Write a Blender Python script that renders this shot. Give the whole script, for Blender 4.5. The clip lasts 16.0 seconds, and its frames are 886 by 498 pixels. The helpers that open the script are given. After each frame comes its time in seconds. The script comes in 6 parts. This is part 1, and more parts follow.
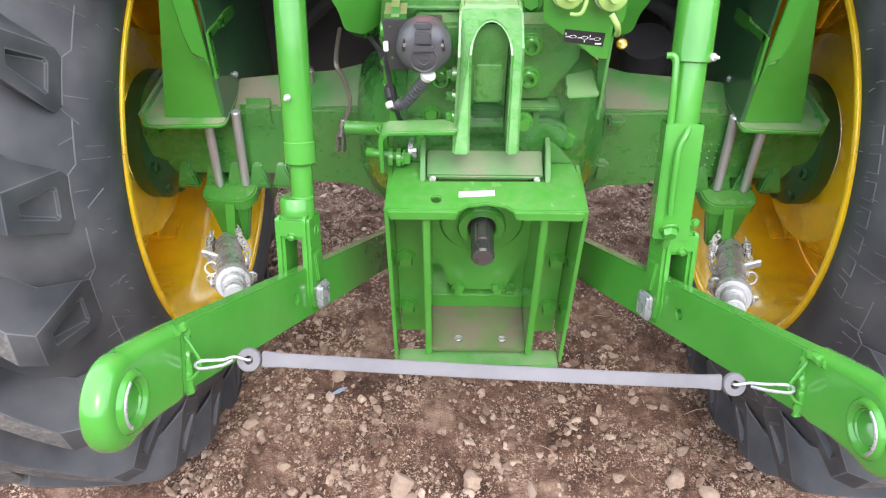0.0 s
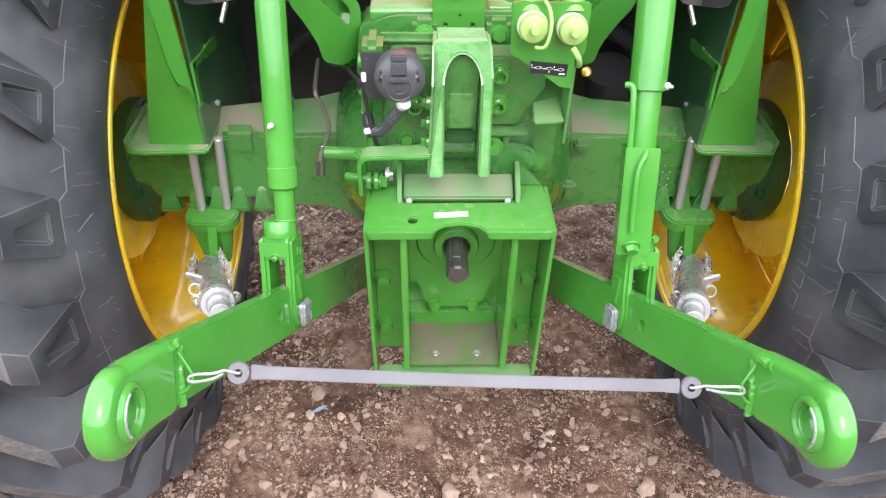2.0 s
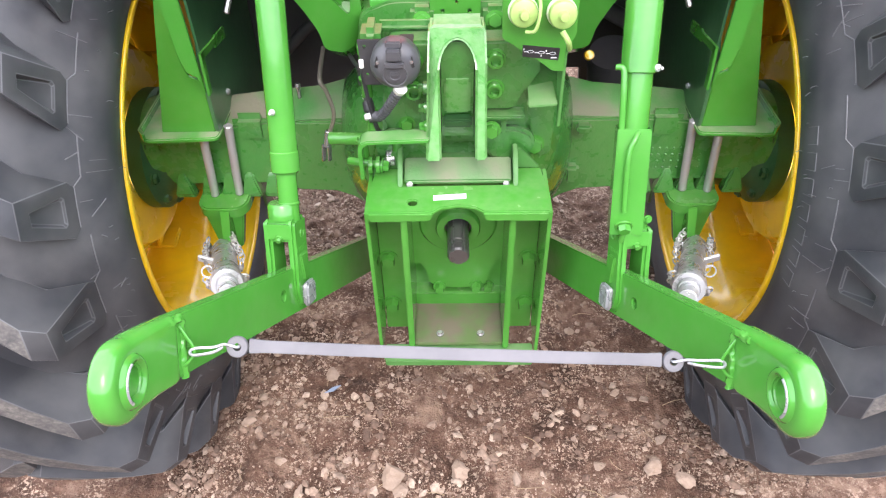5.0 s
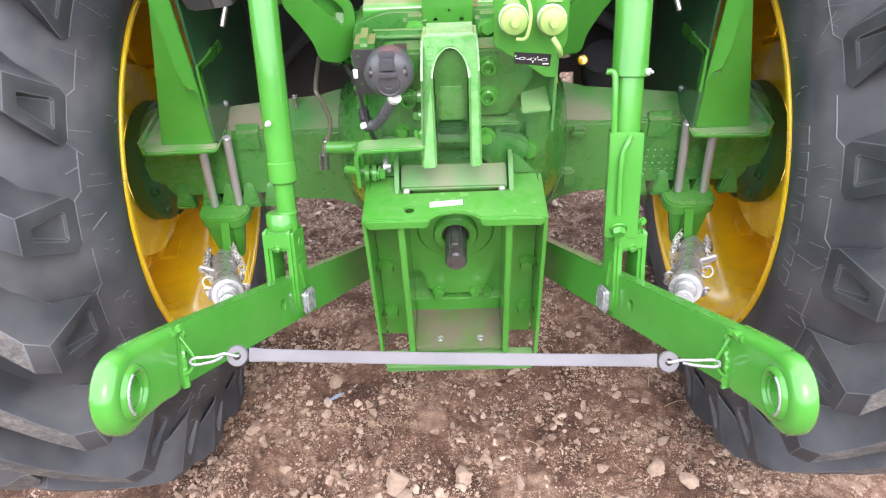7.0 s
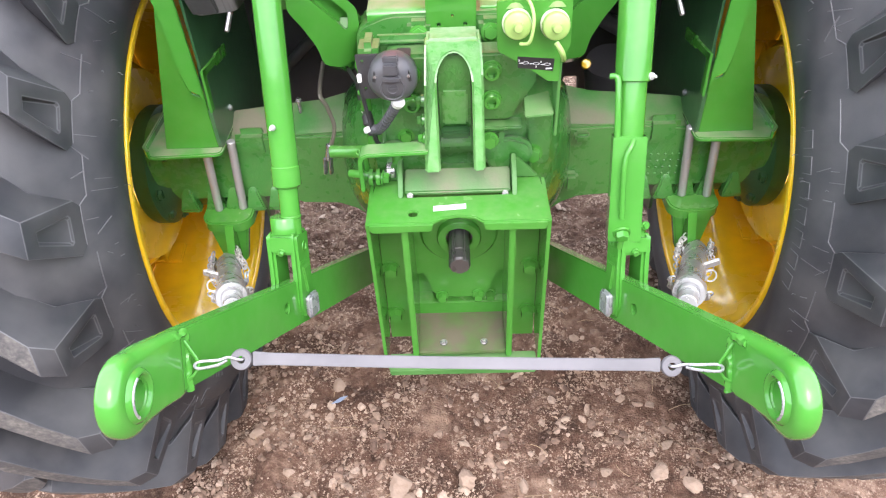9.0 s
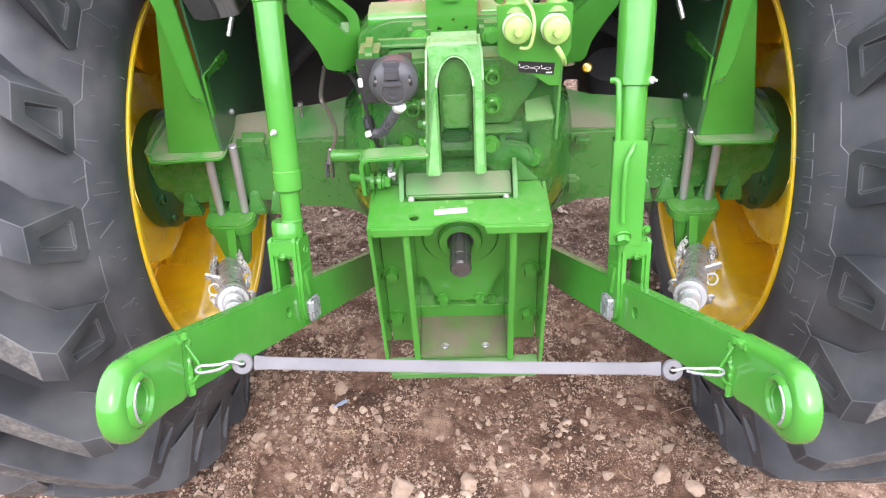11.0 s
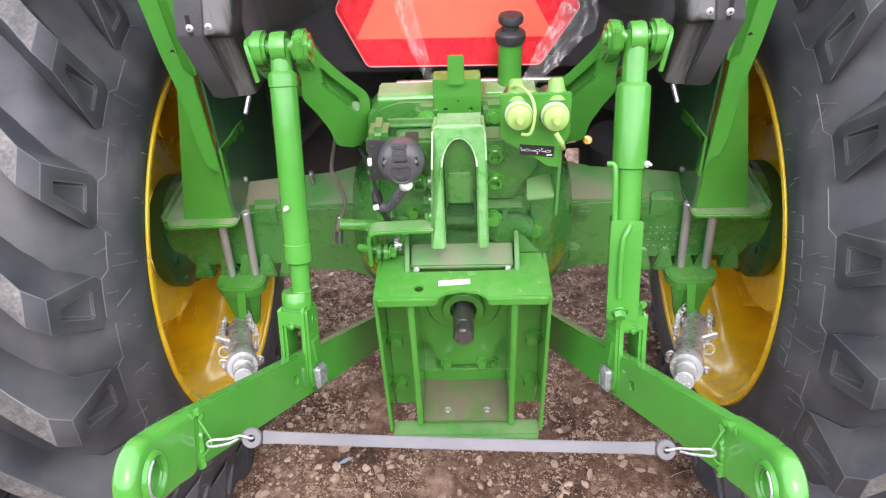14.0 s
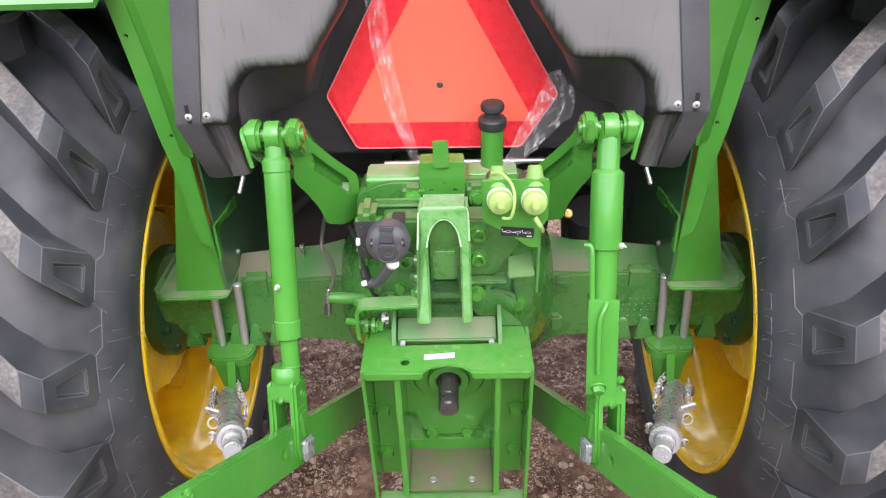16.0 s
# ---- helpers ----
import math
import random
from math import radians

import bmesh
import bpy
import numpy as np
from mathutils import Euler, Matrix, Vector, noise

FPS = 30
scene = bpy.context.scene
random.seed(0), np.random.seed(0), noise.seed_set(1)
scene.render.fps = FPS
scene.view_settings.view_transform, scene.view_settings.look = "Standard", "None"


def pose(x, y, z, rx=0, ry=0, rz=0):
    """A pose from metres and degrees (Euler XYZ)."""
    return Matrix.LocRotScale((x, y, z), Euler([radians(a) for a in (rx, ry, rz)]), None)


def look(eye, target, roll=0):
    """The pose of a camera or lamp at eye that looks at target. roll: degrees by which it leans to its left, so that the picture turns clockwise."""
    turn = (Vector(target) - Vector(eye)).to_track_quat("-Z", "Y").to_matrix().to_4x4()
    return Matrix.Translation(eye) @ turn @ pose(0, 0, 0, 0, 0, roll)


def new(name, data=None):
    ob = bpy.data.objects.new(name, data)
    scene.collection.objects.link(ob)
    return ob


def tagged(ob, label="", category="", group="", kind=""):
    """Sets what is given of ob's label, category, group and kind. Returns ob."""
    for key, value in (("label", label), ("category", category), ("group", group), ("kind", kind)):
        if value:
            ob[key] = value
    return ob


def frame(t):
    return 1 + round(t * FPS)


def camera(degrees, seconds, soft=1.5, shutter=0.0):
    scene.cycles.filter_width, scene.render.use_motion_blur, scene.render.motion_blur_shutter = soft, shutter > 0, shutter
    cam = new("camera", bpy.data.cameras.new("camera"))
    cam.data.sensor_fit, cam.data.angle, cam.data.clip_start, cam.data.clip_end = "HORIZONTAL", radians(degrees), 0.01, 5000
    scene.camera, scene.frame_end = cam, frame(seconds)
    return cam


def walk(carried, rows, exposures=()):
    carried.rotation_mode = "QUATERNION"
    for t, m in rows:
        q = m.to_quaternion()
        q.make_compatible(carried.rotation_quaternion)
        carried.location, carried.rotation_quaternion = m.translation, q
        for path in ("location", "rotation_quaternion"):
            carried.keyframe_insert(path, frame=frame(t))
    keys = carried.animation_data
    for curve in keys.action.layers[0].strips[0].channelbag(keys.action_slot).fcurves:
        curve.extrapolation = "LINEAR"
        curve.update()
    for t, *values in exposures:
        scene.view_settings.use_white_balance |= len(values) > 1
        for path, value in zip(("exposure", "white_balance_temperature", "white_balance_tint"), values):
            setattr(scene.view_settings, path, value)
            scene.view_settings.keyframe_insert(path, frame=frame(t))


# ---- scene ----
cam = camera(64.34, 16.0, 1.2)
PATH = [
    (0, (-0.0454, 0.1733, 1.2970), (-0.0629, 1.2683, 0.2720), 0.02),
    (0.5, (-0.0506, 0.1476, 1.3176), (-0.0271, 1.2687, 0.3213), 0.17),
    (1, (-0.0538, 0.1265, 1.3341), (-0.0581, 1.2701, 0.3634), -1.39),
    (1.5, (-0.0515, 0.1317, 1.3306), (-0.0303, 1.2606, 0.3431), -0.05),
    (2, (-0.0467, 0.1342, 1.3278), (-0.0117, 1.2595, 0.3366), 1.07),
    (2.5, (-0.0375, 0.1346, 1.3299), (-0.0050, 1.2547, 0.3327), 0.70),
    (3, (-0.0288, 0.1271, 1.3349), (-0.0153, 1.2473, 0.3373), 0.44),
    (3.5, (-0.0221, 0.1229, 1.3352), (-0.0345, 1.2344, 0.3280), -0.20),
    (4, (-0.0159, 0.1166, 1.3355), (-0.0380, 1.2218, 0.3217), -0.55),
    (6.5, (0.0031, 0.1013, 1.3468), (-0.0247, 1.2149, 0.3423), -2.65),
    (7, (0.0036, 0.1001, 1.3465), (-0.0288, 1.2162, 0.3448), -2.75),
    (7.5, (0.0039, 0.0996, 1.3485), (-0.0277, 1.2217, 0.3536), -2.50),
    (8, (0.0033, 0.0996, 1.3485), (-0.0347, 1.2203, 0.3522), -2.75),
    (8.5, (0.0030, 0.0995, 1.3484), (-0.0363, 1.2198, 0.3516), -2.83),
    (9, (0.0041, 0.0995, 1.3487), (-0.0360, 1.2199, 0.3521), -2.97),
    (11.5, (0.0062, 0.0997, 1.3513), (-0.0389, 1.2263, 0.3620), -3.21),
    (12, (0.0067, 0.0994, 1.3517), (-0.0380, 1.2295, 0.3663), -3.23),
    (12.5, (0.0076, 0.0983, 1.3533), (-0.0412, 1.2328, 0.3732), -3.40),
    (13, (0.0082, 0.0975, 1.3579), (-0.0402, 1.2416, 0.3890), -3.40),
    (13.5, (0.0091, 0.0980, 1.3775), (-0.0486, 1.2516, 0.4205), -3.40),
    (14, (0.0107, 0.0986, 1.4093), (-0.0438, 1.2789, 0.4852), -2.73),
    (14.5, (0.0124, 0.0970, 1.4342), (-0.0418, 1.2841, 0.5189), -2.20),
    (15, (0.0143, 0.0944, 1.4505), (-0.0277, 1.3040, 0.5645), -1.84),
    (15.5, (0.0170, 0.0904, 1.4603), (-0.0211, 1.3185, 0.5998), -2.01),
    (16, (0.0196, 0.0880, 1.4661), (-0.0108, 1.3315, 0.6277), -1.96),
]
walk(cam, [(t, look(eye, target, roll)) for t, eye, target, roll in PATH],
     exposures=[(0.0, 0.18, 6220, 14), (2.4, 0.21, 6230, 15), (3.4, 0.34, 6250, 17), (12.8, 0.34, 6250, 17), (14.2, 0.05, 6330, 18), (16.0, -0.03, 6350, 18)])

# ---- light ----
world = bpy.data.worlds.new("overcast_sky")
scene.world = world
world.use_nodes = True
wn, wl = world.node_tree.nodes, world.node_tree.links
sky = wn.new("ShaderNodeTexSky")
sky.sky_type, sky.sun_disc = 'NISHITA', False
sky.sun_elevation, sky.sun_rotation = radians(55), radians(170)
sky.air_density, sky.dust_density, sky.ozone_density = 1.0, 4.0, 1.0
whiten = wn.new("ShaderNodeMixRGB")
whiten.inputs[0].default_value = 0.6
whiten.inputs[2].default_value = (7.5, 7.7, 8.0, 1)
wl.new(sky.outputs[0], whiten.inputs[1])
wl.new(whiten.outputs[0], wn["Background"].inputs[0])
wn["Background"].inputs[1].default_value = 0.56
sun_data = bpy.data.lights.new("sun", 'SUN')
sun_data.energy, sun_data.angle, sun_data.color = 0.8, radians(24), (1.0, 0.97, 0.92)
sun = new("sun", sun_data)
sun.matrix_world = look((0.45, -1.5, 4.2), (0, 1.0, 0.5))


# ---- materials ----
def nodes_of(name):
    m = bpy.data.materials.new(name)
    m.use_nodes = True
    return m, m.node_tree.nodes, m.node_tree.links, m.node_tree.nodes["Principled BSDF"]


def surface(name, base, rough=0.5, metal=0.0, coat=0.0, dust=0.0, dust_colour=(0.29, 0.26, 0.20), grain=60.0, bump=0.0,
            bump_scale=400.0, vary=0.15, top_dust=0.0, up_from=0.75, spec=0.5, rough_vary=0.1):
    """Paint, rubber, metal: two scales of variation, dust in patches and on upward faces, fine relief."""
    m, n, l, b = nodes_of(name)
    geo = n.new("ShaderNodeNewGeometry")
    fine = n.new("ShaderNodeTexNoise")
    fine.inputs["Scale"].default_value, fine.inputs["Detail"].default_value = grain, 6
    broad = n.new("ShaderNodeTexNoise")
    broad.inputs["Scale"].default_value, broad.inputs["Detail"].default_value = 9.0, 5
    for t in (fine, broad):
        l.new(geo.outputs["Position"], t.inputs["Vector"])
    mix = n.new("ShaderNodeMixRGB")
    mix.blend_type = 'MULTIPLY'
    mix.inputs[0].default_value = 1.0
    mix.inputs[1].default_value = (*base, 1)
    ramp = n.new("ShaderNodeMapRange")
    ramp.inputs[1].default_value, ramp.inputs[2].default_value = 0.3, 0.7
    ramp.inputs[3].default_value, ramp.inputs[4].default_value = 1 - vary, 1 + vary
    l.new(broad.outputs[0], ramp.inputs[0])
    l.new(ramp.outputs[0], mix.inputs[2])
    col = mix.outputs[0]
    if dust or top_dust:
        amount = n.new("ShaderNodeMapRange")
        amount.inputs[1].default_value, amount.inputs[2].default_value = 0.42, 0.72
        amount.inputs[3].default_value, amount.inputs[4].default_value = 0.0, dust
        both = n.new("ShaderNodeMath")
        both.operation = 'MULTIPLY_ADD'
        l.new(fine.outputs[0], both.inputs[0])
        both.inputs[1].default_value = 0.5
        half = n.new("ShaderNodeMath")
        half.operation = 'MULTIPLY'
        half.inputs[1].default_value = 0.5
        l.new(broad.outputs[0], half.inputs[0])
        l.new(half.outputs[0], both.inputs[2])
        l.new(both.outputs[0], amount.inputs[0])
        sep = n.new("ShaderNodeSeparateXYZ")
        l.new(geo.outputs["Normal"], sep.inputs[0])
        up = n.new("ShaderNodeMapRange")
        up.inputs[1].default_value, up.inputs[2].default_value = up_from, 1.0
        up.inputs[3].default_value, up.inputs[4].default_value = 0.0, top_dust
        l.new(sep.outputs[2], up.inputs[0])
        upn = n.new("ShaderNodeMath")
        upn.operation = 'MULTIPLY'
        l.new(up.outputs[0], upn.inputs[0])
        wide = n.new("ShaderNodeMapRange")
        wide.inputs[1].default_value, wide.inputs[2].default_value = 0.35, 0.6
        l.new(both.outputs[0], wide.inputs[0])
        l.new(wide.outputs[0], upn.inputs[1])
        total = n.new("ShaderNodeMath")
        total.operation, total.use_clamp = 'ADD', True
        l.new(amount.outputs[0], total.inputs[0])
        l.new(upn.outputs[0], total.inputs[1])
        dm = n.new("ShaderNodeMixRGB")
        dm.inputs[2].default_value = (*dust_colour, 1)
        l.new(total.outputs[0], dm.inputs[0])
        l.new(col, dm.inputs[1])
        col = dm.outputs[0]
        rr = n.new("ShaderNodeMapRange")
        rr.inputs[3].default_value, rr.inputs[4].default_value = rough, 0.9
        l.new(total.outputs[0], rr.inputs[0])
        l.new(rr.outputs[0], b.inputs["Roughness"])
        gloss = n.new("ShaderNodeMapRange")
        gloss.inputs[2].default_value = 0.6
        gloss.inputs[3].default_value, gloss.inputs[4].default_value = coat, 0.0
        l.new(total.outputs[0], gloss.inputs[0])
    else:
        gloss = None
        rr = n.new("ShaderNodeMapRange")
        rr.inputs[3].default_value, rr.inputs[4].default_value = max(rough - rough_vary, 0.03), rough + rough_vary
        l.new(fine.outputs[0], rr.inputs[0])
        l.new(rr.outputs[0], b.inputs["Roughness"])
    l.new(col, b.inputs["Base Color"])
    b.inputs["Metallic"].default_value = metal
    b.inputs["Specular IOR Level"].default_value = spec
    b.inputs["Coat Weight"].default_value, b.inputs["Coat Roughness"].default_value = coat, 0.05
    if gloss:
        l.new(gloss.outputs[0], b.inputs["Coat Weight"])
    if bump:
        rel = n.new("ShaderNodeTexNoise")
        rel.inputs["Scale"].default_value, rel.inputs["Detail"].default_value = bump_scale, 3
        l.new(geo.outputs["Position"], rel.inputs["Vector"])
        bp = n.new("ShaderNodeBump")
        bp.inputs["Strength"].default_value, bp.inputs["Distance"].default_value = 0.6, bump
        l.new(rel.outputs[0], bp.inputs["Height"])
        l.new(bp.outputs[0], b.inputs["Normal"])
    return m


GREEN = surface("green_paint", (0.057, 0.262, 0.031), 0.16, coat=0.45, spec=0.4, dust=0.06, top_dust=0.13, dust_colour=(0.30, 0.31, 0.20), bump=0.00022, bump_scale=60, vary=0.09)
CAST = surface("green_cast_paint", (0.042, 0.196, 0.032), 0.26, coat=0.9, spec=0.5, dust=0.10, top_dust=0.36, dust_colour=(0.27, 0.25, 0.17), bump=0.0014, bump_scale=190, vary=0.18)
# paler copy of the cast green: glare painted in along with dust
BRACKET = surface("lit_green_cast_paint", (0.075, 0.285, 0.052), 0.26, coat=0.6, dust=0.38, top_dust=0.4, dust_colour=(0.34, 0.42, 0.28), grain=90, bump=0.0012, bump_scale=190, vary=0.12)
YELLOW = surface("yellow_paint", (0.98, 0.62, 0.008), 0.12, coat=0.6, dust=0.5, dust_colour=(0.36, 0.20, 0.04), grain=16, vary=0.06)
RUBBER = surface("tyre_rubber", (0.037, 0.039, 0.044), 0.46, dust=0.42, dust_colour=(0.150, 0.148, 0.140), grain=16, bump=0.0003, bump_scale=700, vary=0.18, spec=0.42)
# paler rubber for edges and mould lines: scuffs plus painted gloss
EDGE = surface("scuff_gloss_rubber_edge", (0.095, 0.096, 0.10), 0.5, vary=0.4, grain=300)
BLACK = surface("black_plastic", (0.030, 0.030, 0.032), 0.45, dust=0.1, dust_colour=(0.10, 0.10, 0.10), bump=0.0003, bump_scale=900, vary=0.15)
SOCKET = surface("grey_black_plastic", (0.062, 0.064, 0.070), 0.32, bump=0.0002, bump_scale=900, dust=0.1)
ZINC = surface("zinc_plated_steel", (0.64, 0.64, 0.63), 0.26, metal=0.35, bump=0.0003, bump_scale=300, vary=0.25)
STEEL = surface("bare_steel", (0.40, 0.40, 0.395), 0.24, metal=0.75, vary=0.06, grain=200, rough_vary=0.03)
BRIGHT = surface("bright_turned_steel", (0.46, 0.46, 0.46), 0.22, metal=0.5, vary=0.03, rough_vary=0.01)
GALV = surface("smooth_zinc_tube", (0.56, 0.565, 0.57), 0.28, metal=0.55, vary=0.12, grain=60, rough_vary=0.06)
DARKSTEEL = surface("oiled_dark_steel", (0.17, 0.165, 0.16), 0.30, metal=0.7, vary=0.3, bump=0.0004, bump_scale=200)
STRAP = surface("grey_rubber", (0.135, 0.132, 0.140), 0.55, dust=0.1, dust_colour=(0.35, 0.34, 0.32), bump=0.0002, bump_scale=800)
LIME = surface("lime_plastic_cap", (0.29, 0.45, 0.12), 0.38, coat=0.15, vary=0.1)
CAKED = surface("dust_covered_cast_paint", (0.042, 0.205, 0.034), 0.4, coat=0.15, dust=0.45, top_dust=0.8, up_from=0.2, dust_colour=(0.195, 0.190, 0.130), grain=14, bump=0.001, bump_scale=190, vary=0.15)
FOOT = surface("dusty_green_sheet", (0.052, 0.282, 0.034), 0.22, coat=0.6, dust=0.06, top_dust=0.75, dust_colour=(0.31, 0.33, 0.22), grain=35, bump=0.00022, bump_scale=60, vary=0.09)
PALE = surface("pale_green_paint", (0.24, 0.38, 0.21), 0.3, vary=0.2, bump=0.0008, bump_scale=300, grain=200)
# green darkened evenly to stand for shade on the hubs and in the slot
HUB = surface("shade_dark_green", (0.016, 0.070, 0.018), 0.40, dust=0.10, dust_colour=(0.10, 0.11, 0.07), bump=0.001, bump_scale=200, vary=0.3)
WIRE = surface("grey_cable", (0.20, 0.185, 0.15), 0.35, metal=0.3, vary=0.25, grain=300)
SKY_BLOCK = surface("sky_block_grey", (0.16, 0.15, 0.13), 0.9, vary=0.3)
WHITE = surface("white_plastic", (0.78, 0.78, 0.74), 0.45, vary=0.06)
PAPER = surface("white_sticker", (0.80, 0.80, 0.80), 0.5, vary=0.04)
INK = surface("black_ink", (0.02, 0.02, 0.02), 0.5, vary=0.05)
RED = surface("red_reflective", (0.88, 0.030, 0.045), 0.28, coat=0.3, vary=0.06)
ORANGE = surface("fluorescent_orange", (1.0, 0.165, 0.100), 0.5, vary=0.04)
PINHEAD = surface("grey_zinc_plate", (0.40, 0.41, 0.42), 0.28, metal=0.5, vary=0.2, bump=0.0003, bump_scale=300)
TRIM = surface("dark_grained_plastic", (0.085, 0.087, 0.095), 0.5, dust=0.2, dust_colour=(0.24, 0.24, 0.24), grain=300, bump=0.0006, bump_scale=700, vary=0.2)
# dusty green darkened all over for the shade inside the fenders
WEB = surface("shaded_dusty_green_paint", (0.040, 0.135, 0.050), 0.30, coat=0.6, dust=0.25, dust_colour=(0.16, 0.19, 0.15), bump=0.0004, bump_scale=60, vary=0.25)
DUSTY = surface("dust_caked_green", (0.06, 0.21, 0.042), 0.5, dust=0.16, top_dust=0.32, dust_colour=(0.22, 0.24, 0.145), grain=40, bump=0.0006, bump_scale=200)
BLUE = surface("pale_blue_plastic", (0.20, 0.25, 0.34), 0.5)
DRY = surface("dry_straw", (0.34, 0.25, 0.15), 0.85, vary=0.3)


def film_material():
    m, n, l, b = nodes_of("clear_plastic_film")
    b.inputs["Base Color"].default_value = (0.9, 0.9, 0.9, 1)
    b.inputs["Roughness"].default_value = 0.08
    clear = n.new("ShaderNodeBsdfTransparent")
    mix = n.new("ShaderNodeMixShader")
    geo = n.new("ShaderNodeNewGeometry")
    noi = n.new("ShaderNodeTexNoise")
    noi.inputs["Scale"].default_value, noi.inputs["Detail"].default_value = 120, 4
    mp = n.new("ShaderNodeMapping")
    mp.inputs["Scale"].default_value = (0.8, 0.5, 0.35)
    l.new(geo.outputs["Position"], mp.inputs[0])
    l.new(mp.outputs[0], noi.inputs["Vector"])
    mr = n.new("ShaderNodeMapRange")
    mr.inputs[1].default_value, mr.inputs[2].default_value = 0.45, 0.7
    mr.inputs[3].default_value, mr.inputs[4].default_value = 0.07, 0.40
    l.new(noi.outputs[0], mr.inputs[0])
    l.new(mr.outputs[0], mix.inputs[0])
    l.new(clear.outputs[0], mix.inputs[1])
    l.new(b.outputs[0], mix.inputs[2])
    l.new(mix.outputs[0], n["Material Output"].inputs[0])
    return m


FILM = film_material()


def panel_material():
    """Black plastic, dust-grey rear; shade painted in on the rolled edges in upright streaks."""
    m, n, l, b = nodes_of("dusty_edge_shaded_plastic")
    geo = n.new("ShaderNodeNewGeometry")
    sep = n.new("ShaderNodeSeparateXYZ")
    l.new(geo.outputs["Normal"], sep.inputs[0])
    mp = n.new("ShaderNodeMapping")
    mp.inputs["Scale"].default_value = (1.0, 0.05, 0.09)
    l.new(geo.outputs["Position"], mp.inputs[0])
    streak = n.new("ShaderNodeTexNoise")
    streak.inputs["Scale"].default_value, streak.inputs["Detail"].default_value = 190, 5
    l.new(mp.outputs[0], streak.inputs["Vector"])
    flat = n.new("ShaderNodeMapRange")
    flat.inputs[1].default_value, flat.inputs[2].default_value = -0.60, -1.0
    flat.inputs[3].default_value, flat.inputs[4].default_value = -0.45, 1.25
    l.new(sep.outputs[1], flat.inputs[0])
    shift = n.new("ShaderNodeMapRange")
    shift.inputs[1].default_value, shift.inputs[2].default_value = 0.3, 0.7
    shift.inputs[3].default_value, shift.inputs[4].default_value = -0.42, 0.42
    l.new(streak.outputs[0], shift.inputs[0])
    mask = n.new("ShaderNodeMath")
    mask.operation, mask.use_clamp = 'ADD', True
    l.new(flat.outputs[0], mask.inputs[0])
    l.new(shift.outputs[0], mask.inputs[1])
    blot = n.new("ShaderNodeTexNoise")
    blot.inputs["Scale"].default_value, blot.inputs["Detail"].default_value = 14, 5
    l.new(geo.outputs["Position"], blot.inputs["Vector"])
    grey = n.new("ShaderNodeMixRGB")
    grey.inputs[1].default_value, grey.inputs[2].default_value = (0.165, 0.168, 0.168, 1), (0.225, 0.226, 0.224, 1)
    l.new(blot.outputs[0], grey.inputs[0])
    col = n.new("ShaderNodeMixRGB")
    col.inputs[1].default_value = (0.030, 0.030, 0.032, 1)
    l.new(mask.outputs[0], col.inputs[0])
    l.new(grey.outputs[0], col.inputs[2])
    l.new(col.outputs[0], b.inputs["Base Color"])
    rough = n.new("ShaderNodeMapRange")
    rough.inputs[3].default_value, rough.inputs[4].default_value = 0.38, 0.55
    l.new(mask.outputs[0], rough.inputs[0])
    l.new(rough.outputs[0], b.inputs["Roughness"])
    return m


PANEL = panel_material()


